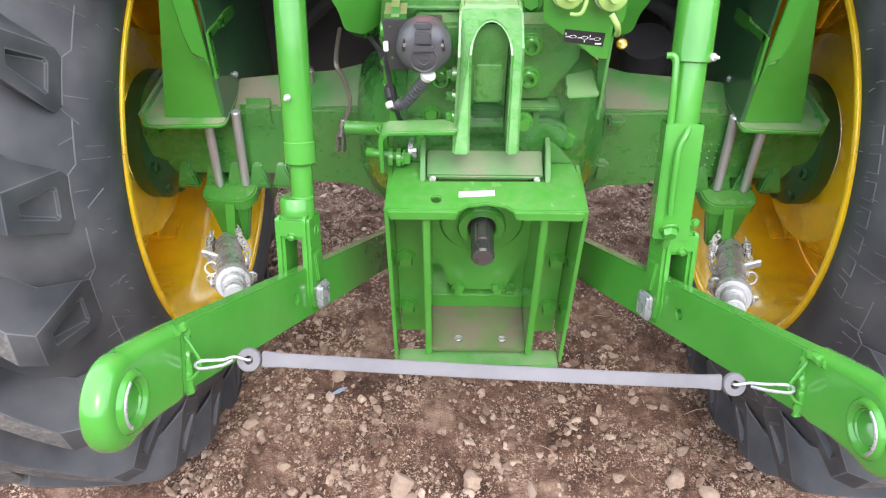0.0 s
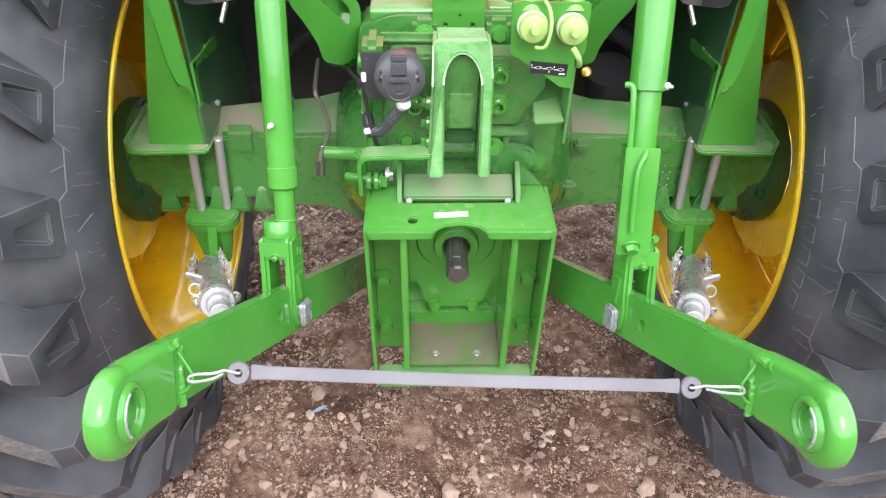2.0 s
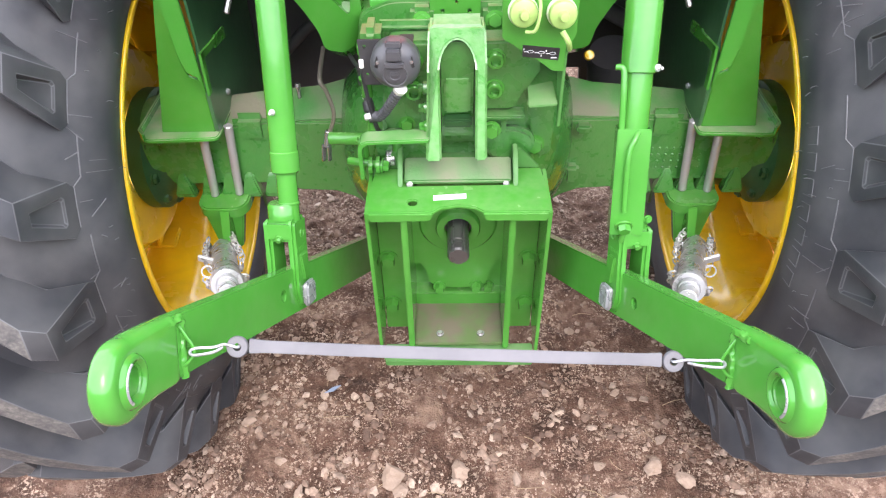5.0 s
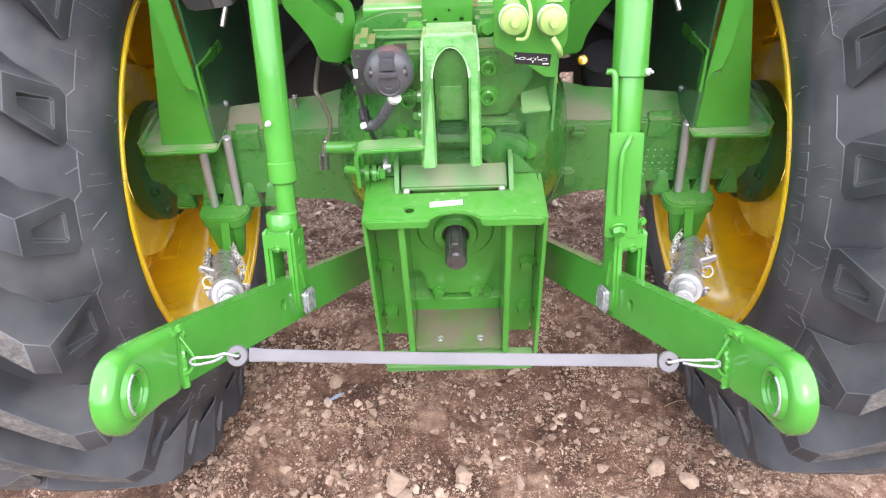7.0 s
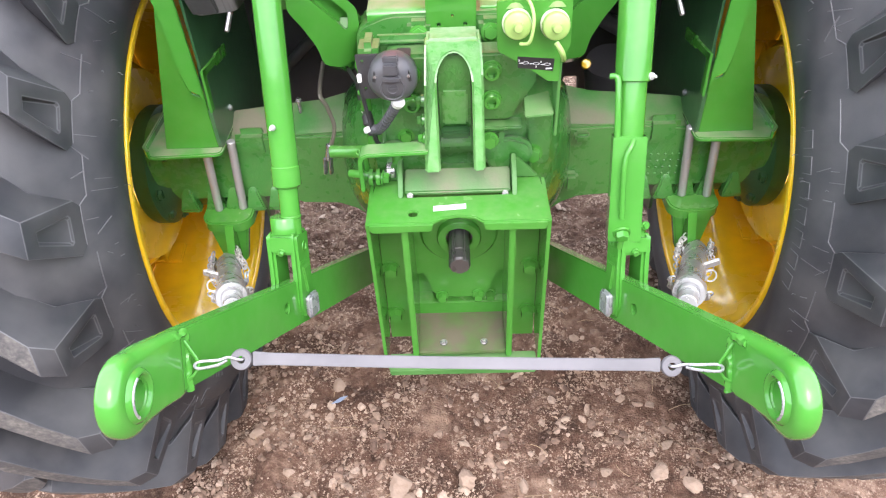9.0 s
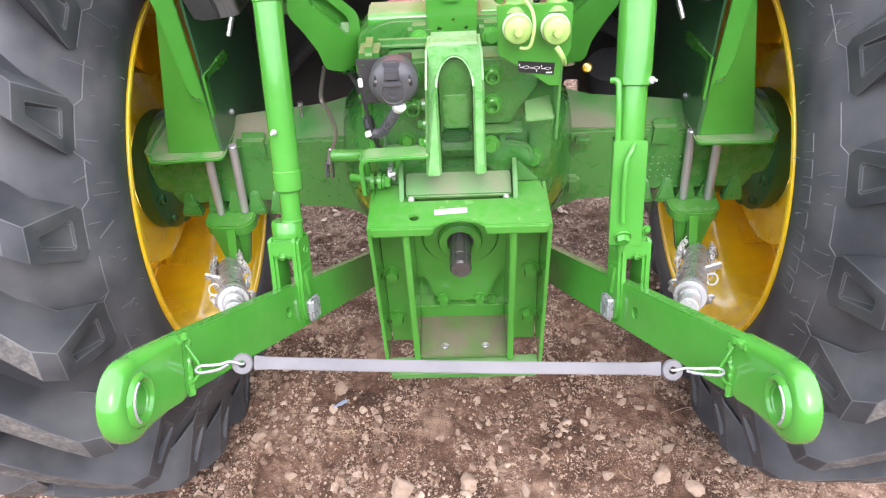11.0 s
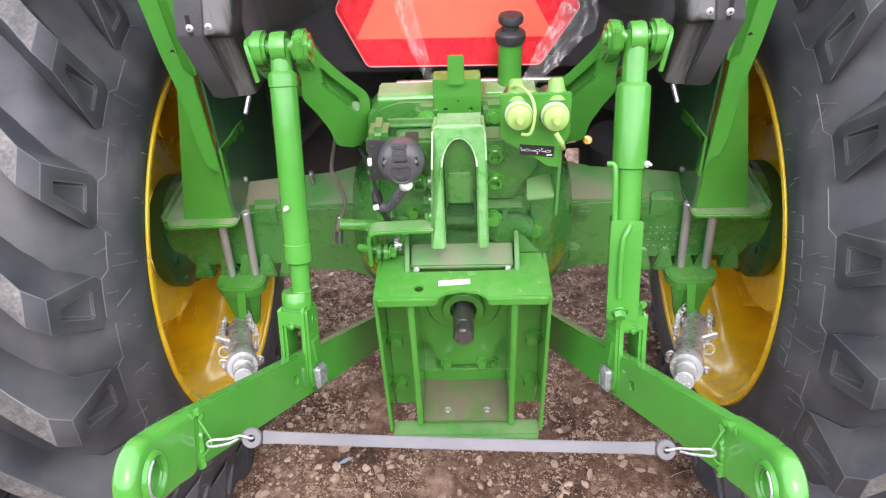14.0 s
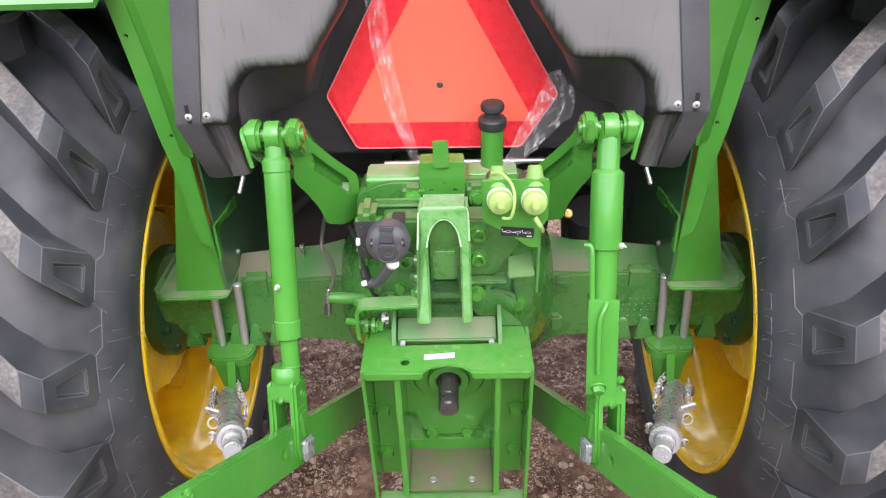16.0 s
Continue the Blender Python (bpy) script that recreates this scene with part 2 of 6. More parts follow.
def dirt_material():
    m, n, l, b = nodes_of("stony_dirt")
    geo = n.new("ShaderNodeNewGeometry")
    out = []
    for scale, detail in ((6.5, 6), (42, 8), (240, 4), (11, 5)):
        t = n.new("ShaderNodeTexNoise")
        t.inputs["Scale"].default_value, t.inputs["Detail"].default_value = scale, detail
        l.new(geo.outputs["Position"], t.inputs["Vector"])
        out.append(t)
    ramp = n.new("ShaderNodeValToRGB")
    ramp.color_ramp.elements[0].position, ramp.color_ramp.elements[0].color = 0.38, (0.056, 0.031, 0.021, 1)
    ramp.color_ramp.elements[1].position, ramp.color_ramp.elements[1].color = 0.66, (0.28, 0.190, 0.135, 1)
    mid = ramp.color_ramp.elements.new(0.52)
    mid.color = (0.126, 0.072, 0.049, 1)
    add = n.new("ShaderNodeMath")
    add.operation = 'MULTIPLY_ADD'
    add.inputs[1].default_value = 0.42
    l.new(out[1].outputs[0], add.inputs[0])
    sc = n.new("ShaderNodeMath")
    sc.operation = 'MULTIPLY'
    sc.inputs[1].default_value = 0.58
    l.new(out[0].outputs[0], sc.inputs[0])
    l.new(sc.outputs[0], add.inputs[2])
    l.new(add.outputs[0], ramp.inputs[0])
    last = ramp.outputs[0]
    # crumbs lie in drifts between bare trodden earth
    drift = n.new("ShaderNodeMapRange")
    drift.inputs[1].default_value, drift.inputs[2].default_value = 0.44, 0.58
    drift.inputs[3].default_value, drift.inputs[4].default_value = 0.12, 0.9
    l.new(out[3].outputs[0], drift.inputs[0])
    for scale, lo, hi, colour in ((85, 0.58, 0.63, (0.38, 0.28, 0.205, 1)), (150, 0.585, 0.64, (0.46, 0.345, 0.26, 1)), (95, 0.62, 0.68, (0.062, 0.036, 0.025, 1)), (330, 0.60, 0.66, (0.40, 0.32, 0.24, 1))):
        fl = n.new("ShaderNodeTexNoise")
        fl.inputs["Scale"].default_value, fl.inputs["Detail"].default_value = scale, 2
        l.new(geo.outputs["Position"], fl.inputs["Vector"])
        mr = n.new("ShaderNodeMapRange")
        mr.inputs[1].default_value, mr.inputs[2].default_value = lo, hi
        l.new(drift.outputs[0], mr.inputs[4])
        l.new(fl.outputs[0], mr.inputs[0])
        mx = n.new("ShaderNodeMixRGB")
        mx.inputs[2].default_value = colour
        l.new(mr.outputs[0], mx.inputs[0])
        l.new(last, mx.inputs[1])
        last = mx.outputs[0]
    l.new(last, b.inputs["Base Color"])
    b.inputs["Roughness"].default_value = 0.95
    b.inputs["Specular IOR Level"].default_value = 0.2
    bp = n.new("ShaderNodeBump")
    bp.inputs["Strength"].default_value, bp.inputs["Distance"].default_value = 1.0, 0.006
    l.new(out[2].outputs[0], bp.inputs["Height"])
    l.new(bp.outputs[0], b.inputs["Normal"])
    return m


DIRT = dirt_material()


def tread_material():
    """Rubber caked with dried pale mud in hard-edged patches."""
    m, n, l, b = nodes_of("muddy_lug_rubber")
    geo = n.new("ShaderNodeNewGeometry")
    big, small = n.new("ShaderNodeTexNoise"), n.new("ShaderNodeTexNoise")
    big.inputs["Scale"].default_value, big.inputs["Detail"].default_value, big.inputs["Roughness"].default_value = 26, 9, 0.72
    small.inputs["Scale"].default_value, small.inputs["Detail"].default_value = 170, 7
    for t in (big, small):
        l.new(geo.outputs["Position"], t.inputs["Vector"])
    mud = n.new("ShaderNodeValToRGB")
    mud.color_ramp.elements[0].position, mud.color_ramp.elements[0].color = 0.22, (0.075, 0.073, 0.068, 1)
    mud.color_ramp.elements[1].position, mud.color_ramp.elements[1].color = 0.85, (0.27, 0.25, 0.22, 1)
    l.new(small.outputs[0], mud.inputs[0])
    cover = n.new("ShaderNodeMapRange")
    cover.inputs[1].default_value, cover.inputs[2].default_value = 0.40, 0.62
    cover.inputs[3].default_value, cover.inputs[4].default_value = 0.15, 0.85
    l.new(big.outputs[0], cover.inputs[0])
    mix = n.new("ShaderNodeMixRGB")
    mix.inputs[1].default_value = (0.055, 0.055, 0.057, 1)
    l.new(cover.outputs[0], mix.inputs[0])
    l.new(mud.outputs[0], mix.inputs[2])
    l.new(mix.outputs[0], b.inputs["Base Color"])
    b.inputs["Roughness"].default_value = 0.8
    bp = n.new("ShaderNodeBump")
    bp.inputs["Strength"].default_value, bp.inputs["Distance"].default_value = 0.8, 0.0018
    l.new(small.outputs[0], bp.inputs["Height"])
    l.new(bp.outputs[0], b.inputs["Normal"])
    return m


TREAD = tread_material()


def stone_material():
    m, n, l, b = nodes_of("pale_stone")
    info, geo = n.new("ShaderNodeObjectInfo"), n.new("ShaderNodeNewGeometry")
    add = n.new("ShaderNodeMath")
    add.operation = 'ADD'
    l.new(info.outputs["Random"], add.inputs[0])
    l.new(geo.outputs["Random Per Island"], add.inputs[1])
    fr = n.new("ShaderNodeMath")
    fr.operation = 'FRACT'
    l.new(add.outputs[0], fr.inputs[0])
    ramp = n.new("ShaderNodeValToRGB")
    ramp.color_ramp.elements[0].color = (0.125, 0.078, 0.055, 1)
    ramp.color_ramp.elements[1].color = (0.43, 0.335, 0.255, 1)
    e = ramp.color_ramp.elements.new(0.55)
    e.color = (0.265, 0.182, 0.130, 1)
    l.new(fr.outputs[0], ramp.inputs[0])
    noi = n.new("ShaderNodeTexNoise")
    noi.inputs["Scale"].default_value, noi.inputs["Detail"].default_value = 130, 6
    l.new(geo.outputs["Position"], noi.inputs["Vector"])
    mr = n.new("ShaderNodeMapRange")
    mr.inputs[1].default_value, mr.inputs[2].default_value = 0.3, 0.7
    mr.inputs[3].default_value, mr.inputs[4].default_value = 0.7, 1.2
    l.new(noi.outputs[0], mr.inputs[0])
    mul = n.new("ShaderNodeMixRGB")
    mul.blend_type = 'MULTIPLY'
    mul.inputs[0].default_value = 1
    l.new(ramp.outputs[0], mul.inputs[1])
    l.new(mr.outputs[0], mul.inputs[2])
    l.new(mul.outputs[0], b.inputs["Base Color"])
    b.inputs["Roughness"].default_value = 0.9
    bp = n.new("ShaderNodeBump")
    bp.inputs["Strength"].default_value, bp.inputs["Distance"].default_value = 0.7, 0.0015
    l.new(noi.outputs[0], bp.inputs["Height"])
    l.new(bp.outputs[0], b.inputs["Normal"])
    return m


STONE = stone_material()
ROCK = surface("pale_rock", (0.33, 0.25, 0.19), 0.9, dust=0.8, dust_colour=(0.23, 0.160, 0.112), grain=70, bump=0.004, bump_scale=110, vary=0.25, spec=0.2)


# ---- building helpers ----
BASES = {}


def V(*a):
    return Vector(a)


def thing(name, at, label, category, group="", kind=""):
    e = new(name)
    e.empty_display_size = 0.05
    e.location = at
    BASES[e.name] = Vector(at)
    return tagged(e, label, category, group, kind)


def part(name, bm, material, parent=None, label="", sharp=38):
    """One mesh object from a bmesh in world places, under a thing or a part."""
    bmesh.ops.remove_doubles(bm, verts=bm.verts, dist=1e-6)
    bmesh.ops.recalc_face_normals(bm, faces=bm.faces)
    lo = Vector([min(v.co[i] for v in bm.verts) for i in range(3)])
    hi = Vector([max(v.co[i] for v in bm.verts) for i in range(3)])
    mid = (lo + hi) / 2
    bmesh.ops.translate(bm, verts=bm.verts, vec=-mid)
    me = bpy.data.meshes.new(name)
    bm.to_mesh(me)
    bm.free()
    me.polygons.foreach_set("use_smooth", [True] * len(me.polygons))
    me.set_sharp_from_angle(angle=radians(sharp))
    me.materials.append(material)
    ob = new(name, me)
    BASES[ob.name] = mid
    if parent:
        ob.parent = parent
        ob.location = mid - BASES[parent.name]
    else:
        ob.location = mid
    if label:
        tagged(ob, label)
    return ob


def again(ob, m, parent):
    """The same mesh once more; m is its pose in the world."""
    o = ob.copy()
    scene.collection.objects.link(o)
    o.parent = parent
    o.matrix_basis = Matrix.Translation(-BASES[parent.name]) @ m
    BASES[o.name] = m.translation
    return o


def bm_join(*many):
    out = bmesh.new()
    for b in many:
        tmp = bpy.data.meshes.new("tmp")
        b.to_mesh(tmp)
        b.free()
        out.from_mesh(tmp)
        bpy.data.meshes.remove(tmp)
    return out


def frame_of(p0, p1, hint=(0, 0, 1)):
    """A pose at p0 whose Z runs to p1 and whose X lies as near the hint as it can."""
    z = (Vector(p1) - Vector(p0)).normalized()
    h = Vector(hint)
    if abs(z.dot(h.normalized())) > 0.99:
        h = Vector((1, 0, 0)) if abs(z.x) < 0.9 else Vector((0, 1, 0))
    x = (h - z * h.dot(z)).normalized()
    y = z.cross(x)
    m = Matrix((x, y, z)).transposed().to_4x4()
    m.translation = p0
    return m


def bevelled(bm, width, angle=30, segments=2):
    if width > 0:
        edges = [e for e in bm.edges if len(e.link_faces) == 2 and e.calc_face_angle(0) > radians(angle)]
        bmesh.ops.bevel(bm, geom=edges, offset=width, segments=segments, affect='EDGES', clamp_overlap=True)
    return bm


def box(c, s, bevel=0.003, m=None):
    bm = bmesh.new()
    bmesh.ops.create_cube(bm, size=1)
    bmesh.ops.scale(bm, vec=s, verts=bm.verts)
    bevelled(bm, min(bevel, min(s) * 0.45))
    if m is None:
        bmesh.ops.translate(bm, vec=c, verts=bm.verts)
    else:
        bmesh.ops.translate(bm, vec=c, verts=bm.verts)
        bmesh.ops.transform(bm, matrix=m, verts=bm.verts)
    return bm


def bar(p0, p1, wide, high, bevel=0.003, hint=(0, 0, 1)):
    """A bar from p0 to p1: high along the hint, wide across it."""
    n = (Vector(p1) - Vector(p0)).length
    bm = box((0, 0, n / 2), (high, wide, n), bevel)
    bmesh.ops.transform(bm, matrix=frame_of(p0, p1, hint), verts=bm.verts)
    return bm


def prism(outline, lo, hi, plane="xz", bevel=0.0, holes=(), segments=2):
    """A plate: an outline in a plane, from lo to hi across it. holes: (a, b, radius) or outlines."""
    bm = bmesh.new()
    put = {"xz": lambda a, b, c: (a, c, b), "yz": lambda a, b, c: (c, a, b), "xy": lambda a, b, c: (a, b, c)}[plane]

    def loop(pts):
        vs = [bm.verts.new(put(a, b, lo)) for a, b in pts]
        return [bm.edges.new((vs[i], vs[(i + 1) % len(vs)])) for i in range(len(vs))]
    edges = loop(outline)
    if holes:
        for h in holes:
            if len(h) == 3 and not hasattr(h[0], "__len__"):
                h = [(h[0] + h[2] * math.cos(k * math.tau / 20), h[1] + h[2] * math.sin(k * math.tau / 20)) for k in range(20)]
            edges += loop(h)
        bmesh.ops.triangle_fill(bm, edges=edges, use_beauty=True, use_dissolve=False)
    else:
        bm.faces.new([e.verts[0] for e in edges])
    faces = list(bm.faces)
    ext = bmesh.ops.extrude_face_region(bm, geom=faces)
    top = [g for g in ext["geom"] if isinstance(g, bmesh.types.BMVert)]
    bmesh.ops.translate(bm, verts=top, vec=Vector(put(0, 0, hi)) - Vector(put(0, 0, lo)))
    bmesh.ops.recalc_face_normals(bm, faces=bm.faces)
    return bevelled(bm, bevel, 40, segments)


def rounded(pts, r, n=4):
    """The outline with its corners rounded."""
    out = []
    for i, p in enumerate(pts):
        p, a, b = Vector(p), Vector(pts[i - 1]), Vector(pts[(i + 1) % len(pts)])
        u, w = a - p, b - p
        k = min(r, u.length * 0.45, w.length * 0.45)
        s, e = p + u.normalized() * k, p + w.normalized() * k
        for j in range(n + 1):
            t = j / n
            out.append(tuple((1 - t) ** 2 * s + 2 * t * (1 - t) * p + t * t * e))
    return out


def lathe(profile, m, n=28, closed=False):
    """Turns (radius, height) round the Z of the pose m."""
    bm = bmesh.new()
    rings = []
    for r, h in profile:
        if r < 1e-6:
            rings.append([bm.verts.new((0, 0, h))])
        else:
            rings.append([bm.verts.new((r * math.cos(k * math.tau / n), r * math.sin(k * math.tau / n), h)) for k in range(n)])
    pairs = list(zip(rings, rings[1:])) + ([(rings[-1], rings[0])] if closed else [])
    for a, b in pairs:
        for k in range(n):
            j = (k + 1) % n
            if len(a) == 1 and len(b) == 1:
                continue
            if len(a) == 1:
                bm.faces.new((a[0], b[k], b[j]))
            elif len(b) == 1:
                bm.faces.new((a[k], a[j], b[0]))
            else:
                bm.faces.new((a[k], a[j], b[j], b[k]))
    bmesh.ops.transform(bm, matrix=m, verts=bm.verts)
    return bm


def rod(p0, p1, r0, r1=None, n=20, soft=0.0015):
    r1 = r0 if r1 is None else r1
    d = (Vector(p1) - Vector(p0)).length
    s = min(soft, r0 * 0.4, r1 * 0.4, d * 0.3)
    return lathe([(0, 0), (r0 - s, 0), (r0, s), (r1, d - s), (r1 - s, d), (0, d)], frame_of(p0, p1), n)


def tube(points, r, n=8, sub=6):
    """A round bar bent smoothly through the points."""
    pts = [Vector(p) for p in points]
    path = []
    for i in range(len(pts) - 1):
        a, b, c, d = pts[max(i - 1, 0)], pts[i], pts[i + 1], pts[min(i + 2, len(pts) - 1)]
        for k in range(sub):
            t = k / sub
            path.append(0.5 * (2 * b + (c - a) * t + (2 * a - 5 * b + 4 * c - d) * t * t + (3 * b - a - 3 * c + d) * t ** 3))
    path.append(pts[-1])
    bm = bmesh.new()
    rings, x = [], None
    for i, p in enumerate(path):
        z = (path[min(i + 1, len(path) - 1)] - path[max(i - 1, 0)]).normalized()
        if x is None:
            x = z.orthogonal().normalized()
        x = (x - z * x.dot(z)).normalized()
        y = z.cross(x)
        rings.append([bm.verts.new(p + r * (math.cos(k * math.tau / n) * x + math.sin(k * math.tau / n) * y)) for k in range(n)])
    for a, b in zip(rings, rings[1:]):
        for k in range(n):
            bm.faces.new((a[k], a[(k + 1) % n], b[(k + 1) % n], b[k]))
    bm.faces.new(rings[0][::-1])
    bm.faces.new(rings[-1])
    return bm


def ring(centre, r, wire, m=None, n=20, k=8):
    """A wire ring in the XY plane of m."""
    bm = bmesh.new()
    grid = [[bm.verts.new(((r + wire * math.cos(b * math.tau / k)) * math.cos(a * math.tau / n),
                           (r + wire * math.cos(b * math.tau / k)) * math.sin(a * math.tau / n), wire * math.sin(b * math.tau / k)))
             for b in range(k)] for a in range(n)]
    for a in range(n):
        for b in range(k):
            bm.faces.new((grid[a][b], grid[(a + 1) % n][b], grid[(a + 1) % n][(b + 1) % k], grid[a][(b + 1) % k]))
    if m is not None:
        bmesh.ops.transform(bm, matrix=m, verts=bm.verts)
    bmesh.ops.translate(bm, verts=bm.verts, vec=centre)
    return bm


def hex_bolt(at, way, r=0.009, h=0.007, washer=True):
    """A hexagon head with its washer; way points out of the surface."""
    m = frame_of(at, Vector(at) + Vector(way))
    head = lathe([(0, 0), (r, 0), (r, h * 0.8), (r * 0.86, h), (0, h)], m, 6)
    if washer:
        head = bm_join(head, lathe([(0, -0.001), (r * 1.3, -0.001), (r * 1.3, 0.0018), (0, 0.0018)], m, 18))
    return head


def smooth_block(profile_rings):
    """A skin over rings of equal length, capped at both ends."""
    bm = bmesh.new()
    rings = [[bm.verts.new(p) for p in r] for r in profile_rings]
    n = len(rings[0])
    for a, b in zip(rings, rings[1:]):
        for k in range(n):
            bm.faces.new((a[k], a[(k + 1) % n], b[(k + 1) % n], b[k]))
    bm.faces.new(rings[0][::-1])
    bm.faces.new(rings[-1])
    bmesh.ops.recalc_face_normals(bm, faces=bm.faces)
    return bm


# ---- ground ----
def ground_height(x, y):
    def n(k, z):
        return noise.noise(Vector((x * k, y * k, z)))
    # packed earth with shallow hollows, broken clods and fine crumbs
    clod = max(0.0, abs(n(11, 4.7)) - 0.10) * (0.5 + 0.9 * max(0.0, n(3.3, 8.8) + 0.25))
    h = 0.016 * n(3.1, 0.3) + 0.030 * clod + 0.0075 * n(31, 9.1) + 0.0045 * n(74, 2.2) + 0.0022 * n(170, 6.4)
    far = min(max((math.hypot(x, y - 1.0) - 2.5) / 6, 0), 1)
    # the earth is pressed up a little beside the tyres
    side = math.exp(-((abs(x) - 0.42) / 0.05) ** 2) * math.exp(-((y - 1.1) / 0.45) ** 2)
    # a scraped dent under the drawbar
    dent = math.exp(-((x - 0.03) / 0.07) ** 2 - ((y - 1.07) / 0.045) ** 2)
    return h * (1 - far) + 0.016 * side - 0.018 * dent - 0.008


def build_ground():
    def steps(lo, hi, fine, reach):
        out, v, s = [lo], lo, fine
        while v > -reach:
            s *= 1.35
            v -= s
            out.insert(0, v)
        v = lo
        while v < hi:
            v += fine
            out.append(v)
        s = fine
        while v < reach:
            s *= 1.35
            v += s
            out.append(v)
        return out
    xs, ys = steps(-0.56, 0.56, 0.0038, 900), steps(0.66, 1.9, 0.0042, 900)
    verts = [(x, y, ground_height(x, y)) for y in ys for x in xs]
    nx = len(xs)
    faces = [(j * nx + i, j * nx + i + 1, (j + 1) * nx + i + 1, (j + 1) * nx + i) for j in range(len(ys) - 1) for i in range(nx - 1)]
    me = bpy.data.meshes.new("ground")
    me.from_pydata(verts, [], faces)
    me.polygons.foreach_set("use_smooth", [True] * len(me.polygons))
    me.materials.append(DIRT)
    return tagged(new("ground", me), "brown stony dirt ground under the tractor", "ground", kind="structure")


build_ground()
# an added, unseen wall far behind blocks low sky and darkens reflections
wall = bmesh.new()
bmesh.ops.create_cube(wall, size=1)
bmesh.ops.scale(wall, vec=(60, 0.3, 4.6), verts=wall.verts)
bmesh.ops.translate(wall, vec=(0, -9.0, 2.2), verts=wall.verts)
wall_data = bpy.data.meshes.new("sky_block_wall")
wall.to_mesh(wall_data)
wall.free()
wall_data.materials.append(SKY_BLOCK)
tagged(new("sky_block_wall", wall_data), "unseen grey wall added to darken reflections", "wall", kind="structure")

def stone_mesh(seed, sub=1):
    bm = bmesh.new()
    bmesh.ops.create_icosphere(bm, subdivisions=sub, radius=1)
    rnd = random.Random(seed)
    off = Vector((rnd.uniform(0, 50), rnd.uniform(0, 50), 0))
    cuts = [Vector((rnd.gauss(0, 1), rnd.gauss(0, 1), rnd.gauss(0, 1))).normalized() for _ in range(14)]
    for v in bm.verts:
        v.co *= 1 + 0.45 * noise.noise(v.co * 1.3 + off)
        for c in cuts:
            d = v.co.dot(c) - 0.52
            if d > 0:
                v.co -= c * d
    bmesh.ops.scale(bm, vec=(rnd.uniform(0.85, 1.3), rnd.uniform(0.68, 1.0), rnd.uniform(0.40, 0.72)), verts=bm.verts)
    return bm


